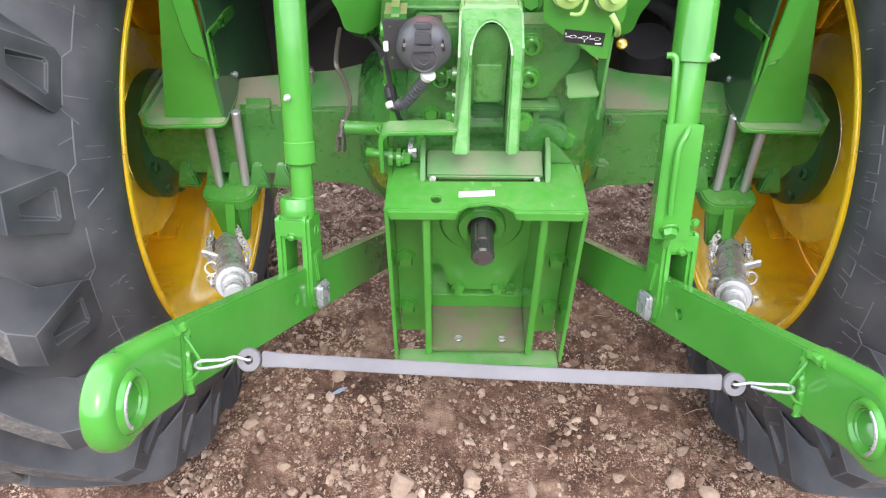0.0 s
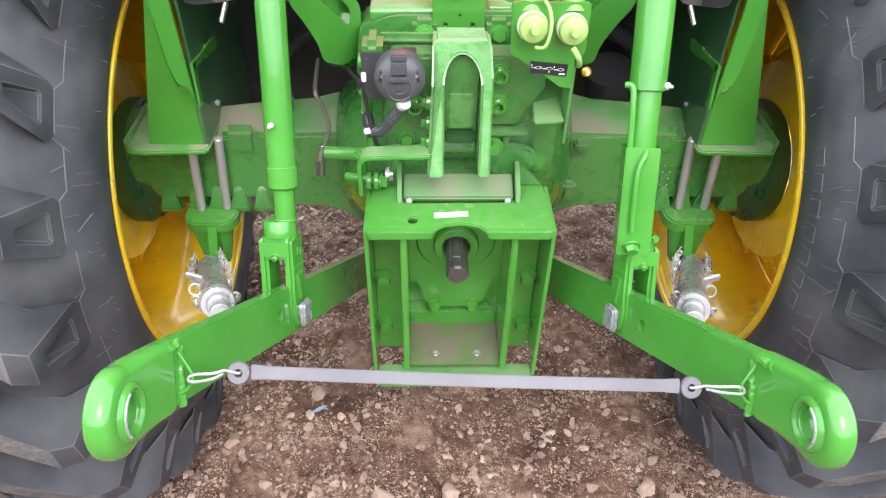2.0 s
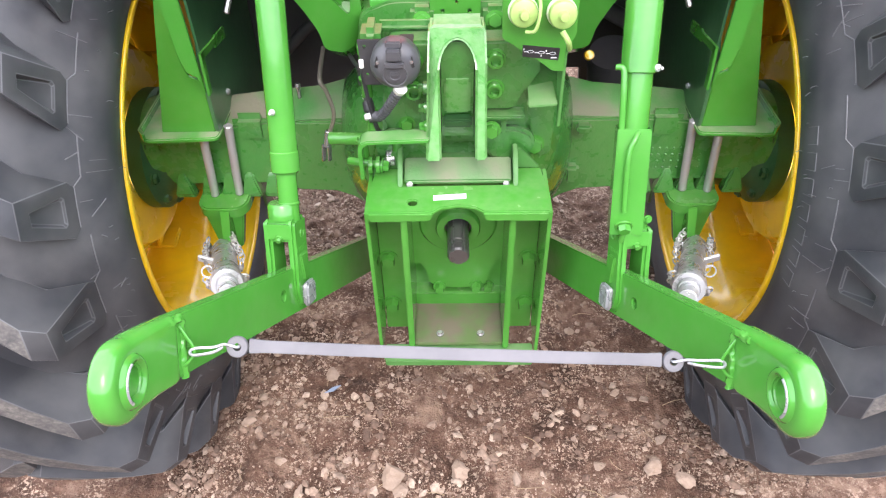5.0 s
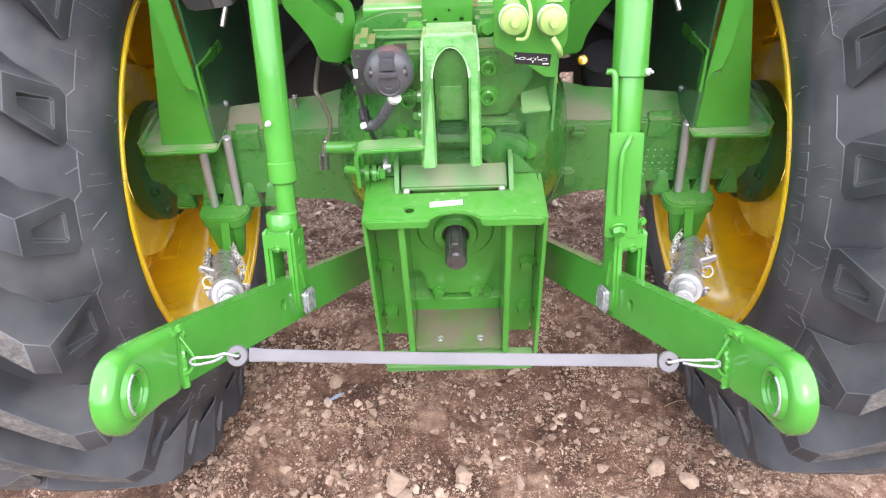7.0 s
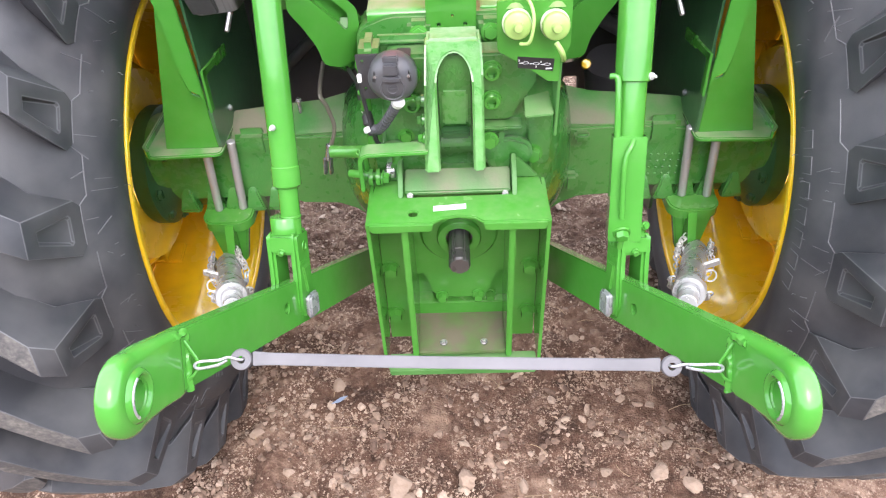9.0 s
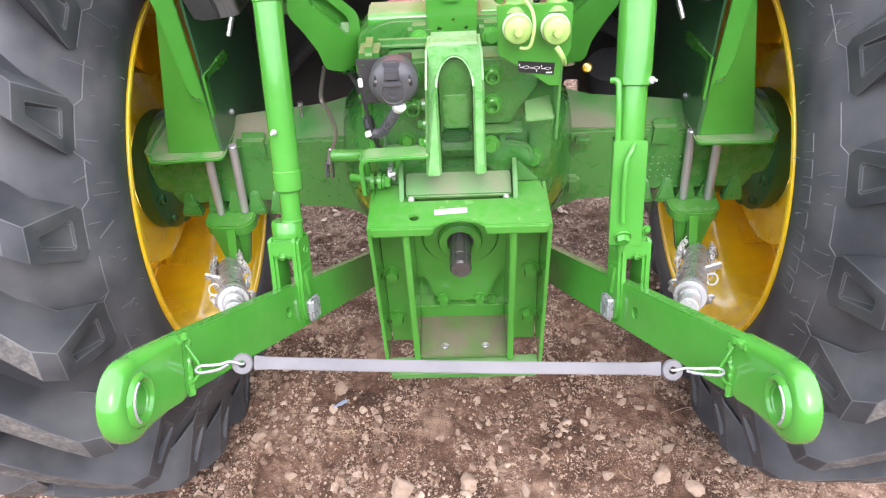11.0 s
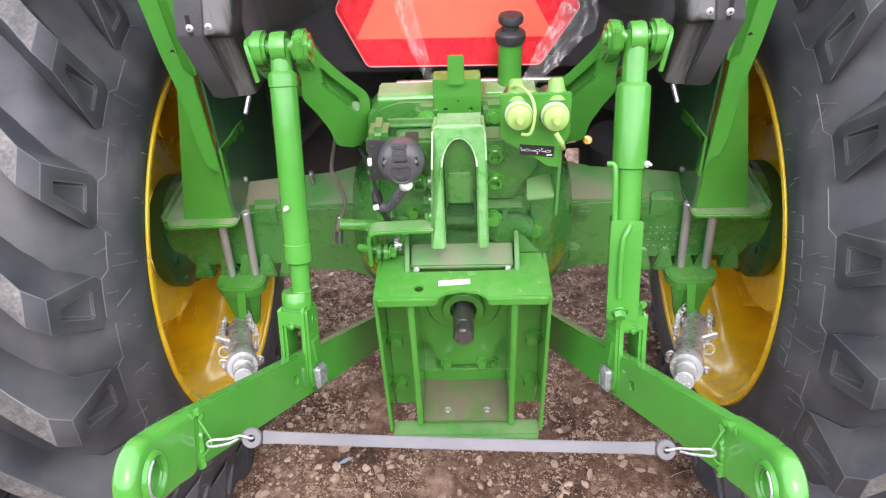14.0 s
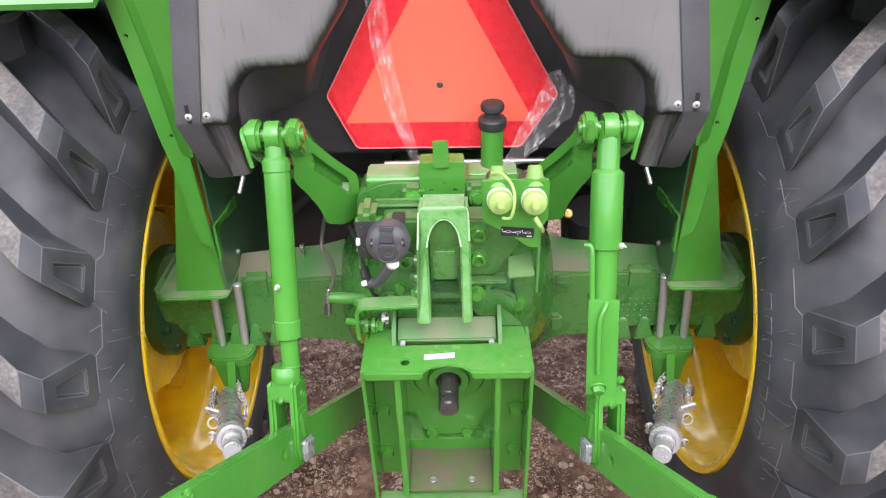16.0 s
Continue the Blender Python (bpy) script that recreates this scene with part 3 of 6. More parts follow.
def build_stones():
    # the many small stones that nobody could count
    shapes = {}
    for sub in (0, 1):
        shapes[sub] = []
        for k in range(9):
            bm = stone_mesh(k, sub + 1)
            bm.verts.ensure_lookup_table()
            bm.verts.index_update()
            shapes[sub].append((np.array([v.co[:] for v in bm.verts]), [[v.index for v in f.verts] for f in bm.faces]))
            bm.free()
    rnd = random.Random(5)
    verts, faces, base = [], [], 0
    for k in range(30000):
        x, y = rnd.uniform(-0.62, 0.62), 0.62 + 1.25 * rnd.random() ** 1.3
        # stones gather in drifts, fewer on the trodden side
        if 1.3 * noise.noise(Vector((x * 6, y * 6, 7))) + 0.8 * noise.noise(Vector((x * 17, y * 17, 3))) < rnd.uniform(-0.40, 0.60) + (0.16 if x > 0.0 else -0.06):
            continue
        size = min(0.0023 * (1 / max(rnd.random(), 0.004)) ** 0.55, 0.016)
        pts, fs = shapes[0 if size < 0.006 else 1][rnd.randrange(9)]
        turn = np.array(Euler((rnd.uniform(-0.5, 0.5), rnd.uniform(-0.5, 0.5), rnd.uniform(0, 6.3))).to_matrix())
        p = pts @ turn.T * size + np.array((x, y, ground_height(x, y) + size * 0.2))
        verts.append(p)
        faces += [[i + base for i in f] for f in fs]
        base += len(p)
    me = bpy.data.meshes.new("gravel")
    me.from_pydata(np.concatenate(verts).tolist(), [], faces)
    me.materials.append(STONE)
    tagged(new("gravel", me), "scattered pale pebbles and grit lying on brown dirt", "gravel", kind="stuff")
    # the larger ones: x, y, size
    spots = [(-0.138, 0.876, 0.030), (0.0, 0.885, 0.032), (0.294, 0.895, 0.017), (-0.46, 0.99, 0.020), (0.356, 1.075, 0.016),
             (-0.442, 1.06, 0.016), (0.172, 0.94, 0.013), (0.277, 1.268, 0.018), (-0.334, 0.99, 0.013), (-0.12, 0.845, 0.022),
             (0.12, 0.86, 0.017), (-0.25, 0.90, 0.016), (-0.30, 1.14, 0.024), (-0.06, 1.0, 0.013), (0.03, 1.03, 0.011),
             (0.22, 1.02, 0.012), (-0.20, 1.05, 0.014), (0.40, 0.88, 0.026), (0.46, 0.86, 0.022), (0.43, 0.95, 0.016), (-0.38, 0.90, 0.015),
             (0.06, 0.80, 0.020), (-0.02, 0.79, 0.017), (0.18, 0.80, 0.015), (-0.22, 0.80, 0.019), (-0.33, 0.83, 0.018), (0.31, 0.81, 0.021),
             (0.10, 0.98, 0.010), (-0.17, 0.95, 0.011), (0.25, 0.95, 0.010), (-0.40, 1.03, 0.012), (-0.26, 1.2, 0.016), (0.33, 1.2, 0.014)]
    for k, (x, y, s) in enumerate(spots):
        bm = stone_mesh(50 + k, 3)
        for v in bm.verts:
            v.co += v.co.normalized() * (0.10 * noise.noise(v.co * 3.1 + V(k, 0, 0)) + 0.05 * noise.noise(v.co * 8 + V(0, k, 0)))
        bmesh.ops.scale(bm, vec=(s * 1.15, s * 1.15, s), verts=bm.verts)
        bmesh.ops.rotate(bm, matrix=Matrix.Rotation(k * 1.7, 3, 'Z'), verts=bm.verts)
        bmesh.ops.translate(bm, vec=(x, y, ground_height(x, y) + s * 0.2), verts=bm.verts)
        tagged(part("stone", bm, ROCK if s > 0.0135 else STONE, sharp=18), "pale rough stone half sunk in the dirt" if s > 0.018 else "small pale stone on the dirt", "stone", "stones on the dirt")
    for k in range(46):
        x, y, a = rnd.uniform(-0.5, 0.55), rnd.uniform(0.72, 1.5), rnd.uniform(0, 6.3)
        n = rnd.uniform(0.02, 0.06)
        z = ground_height(x, y) + 0.004
        bend = rnd.uniform(-0.006, 0.006)
        bm = tube([(x, y, z), (x + n / 2 * math.cos(a) - bend * math.sin(a), y + n / 2 * math.sin(a) + bend * math.cos(a), z + 0.003), (x + n * math.cos(a), y + n * math.sin(a), z)], 0.0007, 5, 3)
        tagged(part("straw", bm, DRY), "thin dry straw lying on the dirt", "straw", "dry straws on the dirt")
    bm = prism(rounded([(-0.309, 1.078), (-0.287, 1.083), (-0.270, 1.098), (-0.288, 1.094)], 0.003, 2), 0.008, 0.010, "xy")
    bmesh.ops.rotate(bm, matrix=Matrix.Rotation(0.25, 3, 'X'), cent=(-0.29, 1.085, 0.009), verts=bm.verts)
    tagged(part("plastic_scrap", bm, BLUE), "small pale blue plastic scrap on the dirt", "litter")


build_stones()

# ---- tractor ----
AY, AZ = 1.25, 0.57
tractor = thing("tractor", (0, AY, 0), "green farm tractor with yellow rims parked on dirt", "tractor")


def wheel(side, phase):
    m = frame_of((0, AY, AZ), (side, AY, AZ), (0, 0, 1))
    half = [(0.352, 0.500), (0.3625, 0.4865), (0.375, 0.478), (0.40, 0.473), (0.43, 0.475), (0.46, 0.488), (0.49, 0.508), (0.515, 0.522),
            (0.540, 0.538), (0.556, 0.558), (0.563, 0.590), (0.566, 0.66)]
    prof = half + [(r, 1.32 - x) for r, x in half[-2::-1]]
    tyre = part("rear_tyre", lathe(prof, m, 112), RUBBER, tractor, "black rubber tractor tyre with dusty sidewall", 50)
    def at(x, r, deg):
        return (side * x, AY + r * math.cos(radians(deg)), AZ + r * math.sin(radians(deg)))

    def lug(x0, d):
        """From the shoulder x0 towards the middle; d: +1 for the inner half, -1 for the outer."""
        bm = bmesh.new()

        def face_x(r):
            # the end face leans out a little towards the tread
            x = 0.4975 + (r - 0.475) * 0.085
            return x if d > 0 else 1.32 - x

        def end(pts, deep=0.0):
            return [bm.verts.new(at(face_x(r) + d * deep, r, phase + a)) for r, a in pts]
        outline = [(0.590, 0.0), (0.589, 4.5), (0.488, 7.9), (0.4735, 6.7), (0.4735, 0.1), (0.489, -1.0)]
        first = end(outline)
        rings = [first]
        for s, rt, rb, a0, a1, b0, b1 in ((0.024, 0.607, 0.535, -1.6, 2.9, -2.9, 5.0), (0.060, 0.611, 0.555, -5.2, -0.8, -6.6, 1.0), (0.110, 0.614, 0.560, -10.0, -5.4, -11.2, -3.8),
                                          (0.160, 0.616, 0.561, -15.0, -10.2, -16.2, -8.8), (0.178, 0.614, 0.561, -15.6, -12.4, -16.8, -11.0)):
            x = x0 + d * s
            low = rb - 0.012
            rings.append([bm.verts.new(at(x, r, phase + a)) for r, a in ((rt, a0), (rt, a1), (rb, b1), (low, b1 - 1.0), (low, b0 + 1.0), (rb, b0))])
        for a, b in zip(rings, rings[1:]):
            for k in range(6):
                bm.faces.new((a[k], a[(k + 1) % 6], b[(k + 1) % 6], b[k]))
        bm.faces.new(rings[-1])
        # a pocket, deep towards the tread and running out towards the wheel's middle
        hole = [(0.566, 1.7), (0.565, 3.4), (0.504, 5.5), (0.499, 5.2), (0.499, 1.4), (0.504, 1.0)]
        inner = end(hole)
        floor = [bm.verts.new(at(face_x(r) + d * deep, r, phase + a)) for (r, a), deep in zip(
            [(0.557, 2.0), (0.557, 3.2), (0.506, 5.0), (0.502, 4.8), (0.502, 1.7), (0.506, 1.4)], (0.012, 0.011, 0.003, 0.0022, 0.0022, 0.003))]
        for k in range(6):
            j = (k + 1) % 6
            bm.faces.new((first[k], first[j], inner[j], inner[k]))
            bm.faces.new((inner[k], inner[j], floor[j], floor[k]))
        bm.faces.new(floor)
        bmesh.ops.recalc_face_normals(bm, faces=bm.faces)
        sharp = [e for e in bm.edges if len(e.link_faces) == 2 and e.calc_face_angle(0) > radians(24)]
        cut = bmesh.ops.bevel(bm, geom=sharp, offset=0.0009, segments=1, affect='EDGES', clamp_overlap=True)
        for f in cut["faces"]:
            f.material_index = 2
        ob = part("lug", bm, RUBBER, tyre, sharp=30)
        ob.data.materials.append(TREAD)
        ob.data.materials.append(EDGE)
        mid = BASES[ob.name]
        for p in ob.data.polygons:
            c = mid + p.center
            out = Vector((0, c.y - AY, c.z - AZ))
            if p.material_index == 0 and out.length > 0.59 and p.normal.dot(out.normalized()) > 0.8:
                p.material_index = 1
        return ob
    pivot = Matrix.Translation((0, AY, AZ))
    step = 360 / 22
    for x0, d, shift in ((0.503, 1, 0.0), (0.817, -1, step / 2)):
        first = lug(x0, d)
        mid = BASES[first.name].copy()
        if shift:
            first.matrix_basis = Matrix.Translation(-BASES[tyre.name]) @ pivot @ Matrix.Rotation(radians(shift), 4, 'X') @ pivot.inverted() @ Matrix.Translation(mid)
        for k in range(1, 22):
            again(first, pivot @ Matrix.Rotation(radians(shift + step * k), 4, 'X') @ pivot.inverted() @ Matrix.Translation(mid), tyre)
    def skin(r):
        """The sidewall's place at a radius."""
        rows = [(0.375, 0.478), (0.40, 0.473), (0.43, 0.475), (0.46, 0.488), (0.49, 0.508), (0.515, 0.522)]
        for (r0, x0), (r1, x1) in zip(rows, rows[1:]):
            if r <= r1:
                return x0 + (x1 - x0) * (r - r0) / (r1 - r0)
        return 0.522
    # stepped mould lines that join the lug ends
    line = tube([at(skin(r) - 0.0004, r, phase + a) for r, a in ((0.466, 8.2), (0.466, 10.5), (0.466, 12.8), (0.466, 14.9), (0.4750, 16.3), (0.4750, 19.2), (0.4750, 22.9))], 0.0010, 6, 1)
    one = part("mould_line", line, EDGE, tyre)
    mid = BASES[one.name].copy()
    for k in range(1, 22):
        again(one, pivot @ Matrix.Rotation(radians(step * k), 4, 'X') @ pivot.inverted() @ Matrix.Translation(mid), tyre)
    rnd = random.Random(7 + side)
    # flash lines left by the mould's joints and vents
    for k in range(34):
        d0, r0 = rnd.uniform(112, 225), rnd.uniform(0.425, 0.475)
        n, lean = rnd.uniform(0.006, 0.036), rnd.choice((0, 0, rnd.uniform(-3.5, 3.5)))
        pts = [at(skin(r0 + n * f) - 0.0003, r0 + n * f, d0 + lean * f) for f in (0, 0.35, 0.7, 1)]
        part("rubber_whisker", tube(pts, 0.0006 if k % 3 else 0.0009, 4, 2), EDGE, tyre)
    for k in range(26):
        d0, r0 = rnd.uniform(112, 225), rnd.uniform(0.39, 0.46)
        p = Vector(at(skin(r0), r0, d0))
        part("rubber_whisker", tube([p, p + V(-side * 0.003, rnd.uniform(-0.002, 0.002), 0.001), p + V(-side * rnd.uniform(0.004, 0.009), rnd.uniform(-0.004, 0.004), rnd.uniform(-0.003, 0.003))], 0.0005, 4, 3), EDGE, tyre)
    # raised bars of moulded lettering on the sidewall
    for k in range(7):
        d0 = 143.5 + k * 4.7 if side > 0 else 200 + k * 4.2
        if side > 0:
            loop = [(0.409, d0), (0.430, d0), (0.430, d0 + 3.2), (0.409, d0 + 3.2)]
        else:
            loop = [(0.405, d0), (0.418, d0), (0.418, d0 + 2.4), (0.405, d0 + 2.4)]
        pts = [at(skin(r) - 0.0002, r, a) for r, a in loop]
        part("sidewall_mark", bm_join(tube(pts[:2], 0.0007, 4, 2), tube(pts[1:3], 0.0009, 4, 3), tube(pts[2:], 0.0007, 4, 2)), EDGE if side > 0 else RUBBER, tyre)
    # rim: rolled flange, bead seat, drop centre, far flange
    prof = [(0.355, 0.500), (0.3625, 0.494), (0.3645, 0.486), (0.362, 0.4805), (0.356, 0.4795), (0.347, 0.486), (0.342, 0.497), (0.338, 0.512), (0.332, 0.535), (0.318, 0.552),
            (0.300, 0.572), (0.296, 0.62), (0.300, 0.70), (0.330, 0.76), (0.345, 0.80), (0.352, 0.832), (0.360, 0.836), (0.352, 0.80), (0.306, 0.72),
            (0.303, 0.60), (0.325, 0.556), (0.340, 0.535), (0.350, 0.510)]
    rim = part("rear_rim", lathe(prof, m, 96, True), YELLOW, tractor, "glossy yellow steel wheel rim", 50)
    disc = [(0.100, 0.604), (0.150, 0.602), (0.185, 0.606), (0.225, 0.662), (0.262, 0.692), (0.292, 0.698), (0.2985, 0.700), (0.2985, 0.708), (0.262, 0.702), (0.222, 0.672), (0.18, 0.616), (0.10, 0.610)]
    part("wheel_disc", lathe(disc, m, 64, True), YELLOW, rim)
    bracket = None
    for k in range(4):
        deg = 96 if side < 0 else 100
        if bracket is None:
            base = box((0, 0, 0), (0.07, 0.055, 0.010), 0.003)
            tab = prism([(-0.03, 0), (0.03, 0), (0.018, 0.042), (-0.018, 0.042)], -0.004, 0.004, "yz", 0.002)
            bolt = hex_bolt((0.006, 0, 0.028), (1, 0, 0), 0.011, 0.008)
            bm = bm_join(base, tab, bolt)
            bmesh.ops.rotate(bm, matrix=Matrix.Rotation(math.pi if side < 0 else 0, 3, 'Z'), verts=bm.verts)
            bmesh.ops.translate(bm, verts=bm.verts, vec=(0, 0, -0.293))
            bmesh.ops.rotate(bm, matrix=Matrix.Rotation(radians(deg), 3, 'X'), verts=bm.verts)
            bmesh.ops.translate(bm, verts=bm.verts, vec=(side * 0.672, AY, AZ))
            bracket = part("rim_lug", bm, YELLOW, rim)
            mid = BASES[bracket.name].copy()
        else:
            again(bracket, pivot @ Matrix.Rotation(radians(-84 * k), 4, 'X') @ pivot.inverted() @ Matrix.Translation(mid), rim)
    hub = part("axle_hub", lathe([(0, 0.47), (0.078, 0.47), (0.085, 0.53), (0.10, 0.556), (0.108, 0.560), (0.116, 0.566), (0.116, 0.590), (0.112, 0.596), (0.10, 0.598), (0, 0.592)], m, 40), HUB, tractor, "final drive hub, green darkened for its shade")
    one = None
    for k in range(10):
        a = radians(36 * k)
        p = (side * 0.559, AY + 0.100 * math.cos(a), AZ + 0.100 * math.sin(a))
        if one is None:
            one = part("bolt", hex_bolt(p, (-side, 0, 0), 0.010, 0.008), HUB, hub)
            q = BASES[one.name] - Vector(p)
        else:
            again(one, Matrix.Translation(Vector(p) + q), hub)


wheel(-1, 135.6)
wheel(1, 130.9)


# ---- axle housing and transmission ----
def oval(x, y, z, ry, rz, n=20, square=2.6):
    out = []
    for k in range(n):
        a = k * math.tau / n
        c, s = math.cos(a), math.sin(a)
        out.append((x, y + ry * math.copysign(abs(c) ** (2 / square), c), z + rz * math.copysign(abs(s) ** (2 / square), s)))
    return out


for side in (-1, 1):
    # flat rear face with a toothed lower edge, dusty top sloping forward
    low = [(0.536, 0.570), (0.524, 0.548), (0.480, 0.552), (0.312, 0.552), (0.296, 0.536), (0.225, 0.532), (0.195, 0.519), (0.150, 0.484), (0.110, 0.464)]
    outline = [(0.110, 0.688), (0.200, 0.683), (0.330, 0.685), (0.430, 0.673), (0.500, 0.660), (0.536, 0.640)] + low
    axle = part("axle_housing", prism([(side * a, b) for a, b in outline], 1.155, 1.235, "xz", 0.004), CAST, tractor, "dusty green cast axle housing", 30)
    part("axle_top", bevelled(smooth_block([[(side * x, 1.157, z0 - 0.017), (side * x, 1.19, z1 - 0.017), (side * x, 1.222, z1), (side * x, 1.255, z0 - 0.05), (side * x, 1.255, 0.60), (side * x, 1.157, 0.60)]
                                            for x, z0, z1 in ((0.11, 0.704, 0.750), (0.17, 0.702, 0.742), (0.24, 0.699, 0.722), (0.34, 0.698, 0.712), (0.44, 0.688, 0.70), (0.53, 0.668, 0.68))]), 0.006, 25), CAKED, axle, sharp=30)
    # wedge-shaped teeth along the lower edge, a pad above, the round end towards the hub
    for x in (0.507, 0.458, 0.420, 0.382, 0.340):
        part("cast_tooth", bevelled(smooth_block([[(side * (x + w), y, z) for w, y in ((-h, y0), (h, y0), (h, 1.165), (-h, 1.165))] for h, y0, z in (
            (0.0190, 1.146, 0.527), (0.0187, 1.142, 0.535), (0.0085, 1.149, 0.570), (0.0070, 1.156, 0.580))]), 0.0028, 25), CAST, axle, sharp=30)
    part("cast_pad", box((side * 0.360, 1.162, 0.672), (0.062, 0.026, 0.056), 0.012), CAST, axle, sharp=60)
    part("axle_tube", lathe([(0, 0.47), (0.072, 0.47), (0.074, 0.50), (0.076, 0.535), (0.080, 0.552), (0.080, 0.566), (0, 0.566)], frame_of((0, 1.232, 0.604), (side, 1.232, 0.604)), 36), CAST, axle, "dark green round axle end")
    dots = []
    for r in range(4):
        for c in range(13):
            b = bmesh.new()
            bmesh.ops.create_icosphere(b, subdivisions=1, radius=0.0023)
            bmesh.ops.translate(b, verts=b.verts, vec=(side * (0.285 + c * 0.0125), 1.155, 0.623 - r * 0.014))
            dots.append(b)
    if side > 0:
        part("cast_dimples", bm_join(*dots), CAST, axle)
    # round bulge where the housing meets the case
    part("housing_flange", bm_join(smooth_block([oval(side * x, y, z, ry, rz, 28, 2.3) for x, y, z, ry, rz in (
        (0.085, 1.15, 0.650, 0.135, 0.140), (0.115, 1.15, 0.650, 0.140, 0.146), (0.128, 1.152, 0.650, 0.132, 0.138), (0.142, 1.158, 0.650, 0.126, 0.132), (0.160, 1.168, 0.650, 0.117, 0.122), (0.178, 1.182, 0.648, 0.104, 0.108), (0.194, 1.200, 0.645, 0.088, 0.090))])), CAST, axle, sharp=30)

case = part("transmission_case", smooth_block([[(rx * math.copysign(abs(math.cos(k * math.tau / 24)) ** 0.6, math.cos(k * math.tau / 24)), y,
            z + rz * math.copysign(abs(math.sin(k * math.tau / 24)) ** 0.6, math.sin(k * math.tau / 24))) for k in range(24)]
            for y, z, rx, rz in ((1.035, 0.64, 0.108, 0.200), (1.045, 0.64, 0.118, 0.212), (1.06, 0.64, 0.122, 0.220), (1.10, 0.64, 0.125, 0.225), (1.60, 0.62, 0.15, 0.22), (2.6, 0.60, 0.14, 0.20))]),
            CAST, tractor, "green cast transmission case", 30)

# ---- power take-off shield and drawbar frame ----
shield = part("pto_shield", bm_join(
    prism([(-0.131, 0.880), (-0.036, 0.880), (-0.024, 0.890), (0, 0.895), (0.024, 0.890), (0.036, 0.880), (0.131, 0.880), (0.132, 0.930), (0.126, 0.985), (0.086, 0.985), (0.086, 0.943), (-0.086, 0.941), (-0.086, 0.985), (-0.125, 0.985), (-0.131, 0.930)], 0.700, 0.706, "xy", 0.0015,
          holes=[(-0.066, 0.902, 0.007)]),
    prism(rounded([(-0.130, 0.703), (-0.036, 0.703), (-0.040, 0.691), (-0.126, 0.690)], 0.003, 3), 0.877, 0.882, "xz", 0.001),
    prism(rounded([(0.130, 0.703), (0.036, 0.703), (0.040, 0.691), (0.126, 0.690)], 0.003, 3), 0.877, 0.882, "xz", 0.001)),
    GREEN, tractor, "green painted steel shield over the drive shaft")
for s in (-1, 1):
    part("side_plate", prism([(0.880, 0.704), (0.985, 0.704), (0.985, 0.56), (0.950, 0.400), (0.882, 0.385)], s * 0.1315 - 0.0028, s * 0.1315 + 0.0028, "yz", 0.001), GREEN, shield)
    fl = part("flange", prism([(s * 0.0872, 0.699), (s * 0.1283, 0.699), (s * 0.1283, 0.375), (s * 0.0872, 0.375)], 0.955, 0.966, "xz", 0.0015), GREEN, shield)
    for z in (0.548, 0.441):
        part("bolt", hex_bolt((s * 0.1150, 0.955, z), (0, -1, 0), 0.0120, 0.015), GREEN, shield)
    part("inner_plate", prism([(0.885, 0.699), (1.02, 0.699), (1.02, 0.375), (0.885, 0.398)], s * 0.0795 - 0.0050, s * 0.0795 + 0.0050, "yz", 0.0018), GREEN, shield)
    part("hinge_ear", bm_join(prism([(0.938, 0.706), (0.950, 0.722), (0.972, 0.742), (0.990, 0.746), (1.005, 0.735), (1.01, 0.706)], s * 0.0855 - 0.0035, s * 0.0855 + 0.0035, "yz", 0.0012),
                              prism([(s * 0.090, 0.708), (s * 0.124, 0.708), (s * 0.096, 0.738), (s * 0.090, 0.741)], 0.982, 0.990, "xz", 0.001)), DUSTY, shield)
    part("small_bolt", hex_bolt((s * 0.072, 0.950, 0.702), (0, -1, 0.2), 0.0036, 0.005), ZINC, shield, "bright zinc bolt")
    part("tray_bolt", hex_bolt((s * 0.035 + 0.003, 0.909, 0.4095), (0, 0, 1), 0.0050, 0.005), STEEL, shield, "small steel bolt")
part("tray", prism(rounded([(-0.0748, 0.890), (0.0748, 0.890), (0.0748, 1.015), (-0.0748, 1.015)], 0.004, 2), 0.400, 0.408, "xy", 0.0015), surface("dusty_green_tray", (0.085, 0.15, 0.042), 0.5, dust=0.9, top_dust=0.9, up_from=0.3, dust_colour=(0.135, 0.120, 0.078), grain=28), shield, "dusty green tray")
part("bottom_plate", bm_join(box((0, 0.884, 0.391), (0.254, 0.034, 0.006), 0.002), box((0, 0.866, 0.386), (0.250, 0.006, 0.014), 0.002)), DUSTY, shield, "dusty bottom plate")
part("cross_plate", prism([(0.953, 0.699), (0.953, 0.706), (0.960, 0.711), (0.986, 0.726), (0.990, 0.720), (0.962, 0.703)], -0.080, 0.080, "yz", 0.002), CAKED, shield, "dusty hinge cross plate")
sticker = part("sticker", prism([(-0.036, 0.9055), (0.012, 0.9095), (0.012, 0.921), (-0.036, 0.917)], 0.7062, 0.7066, "xy"), PAPER, shield, "white paper sticker with unreadable print")
for k in range(11):
    part("print_bar", box((-0.022 + k * 0.0024, 0.9135 + 0.0002 * k, 0.7068), (0.0012, 0.0035, 0.0003), 0), INK, sticker)

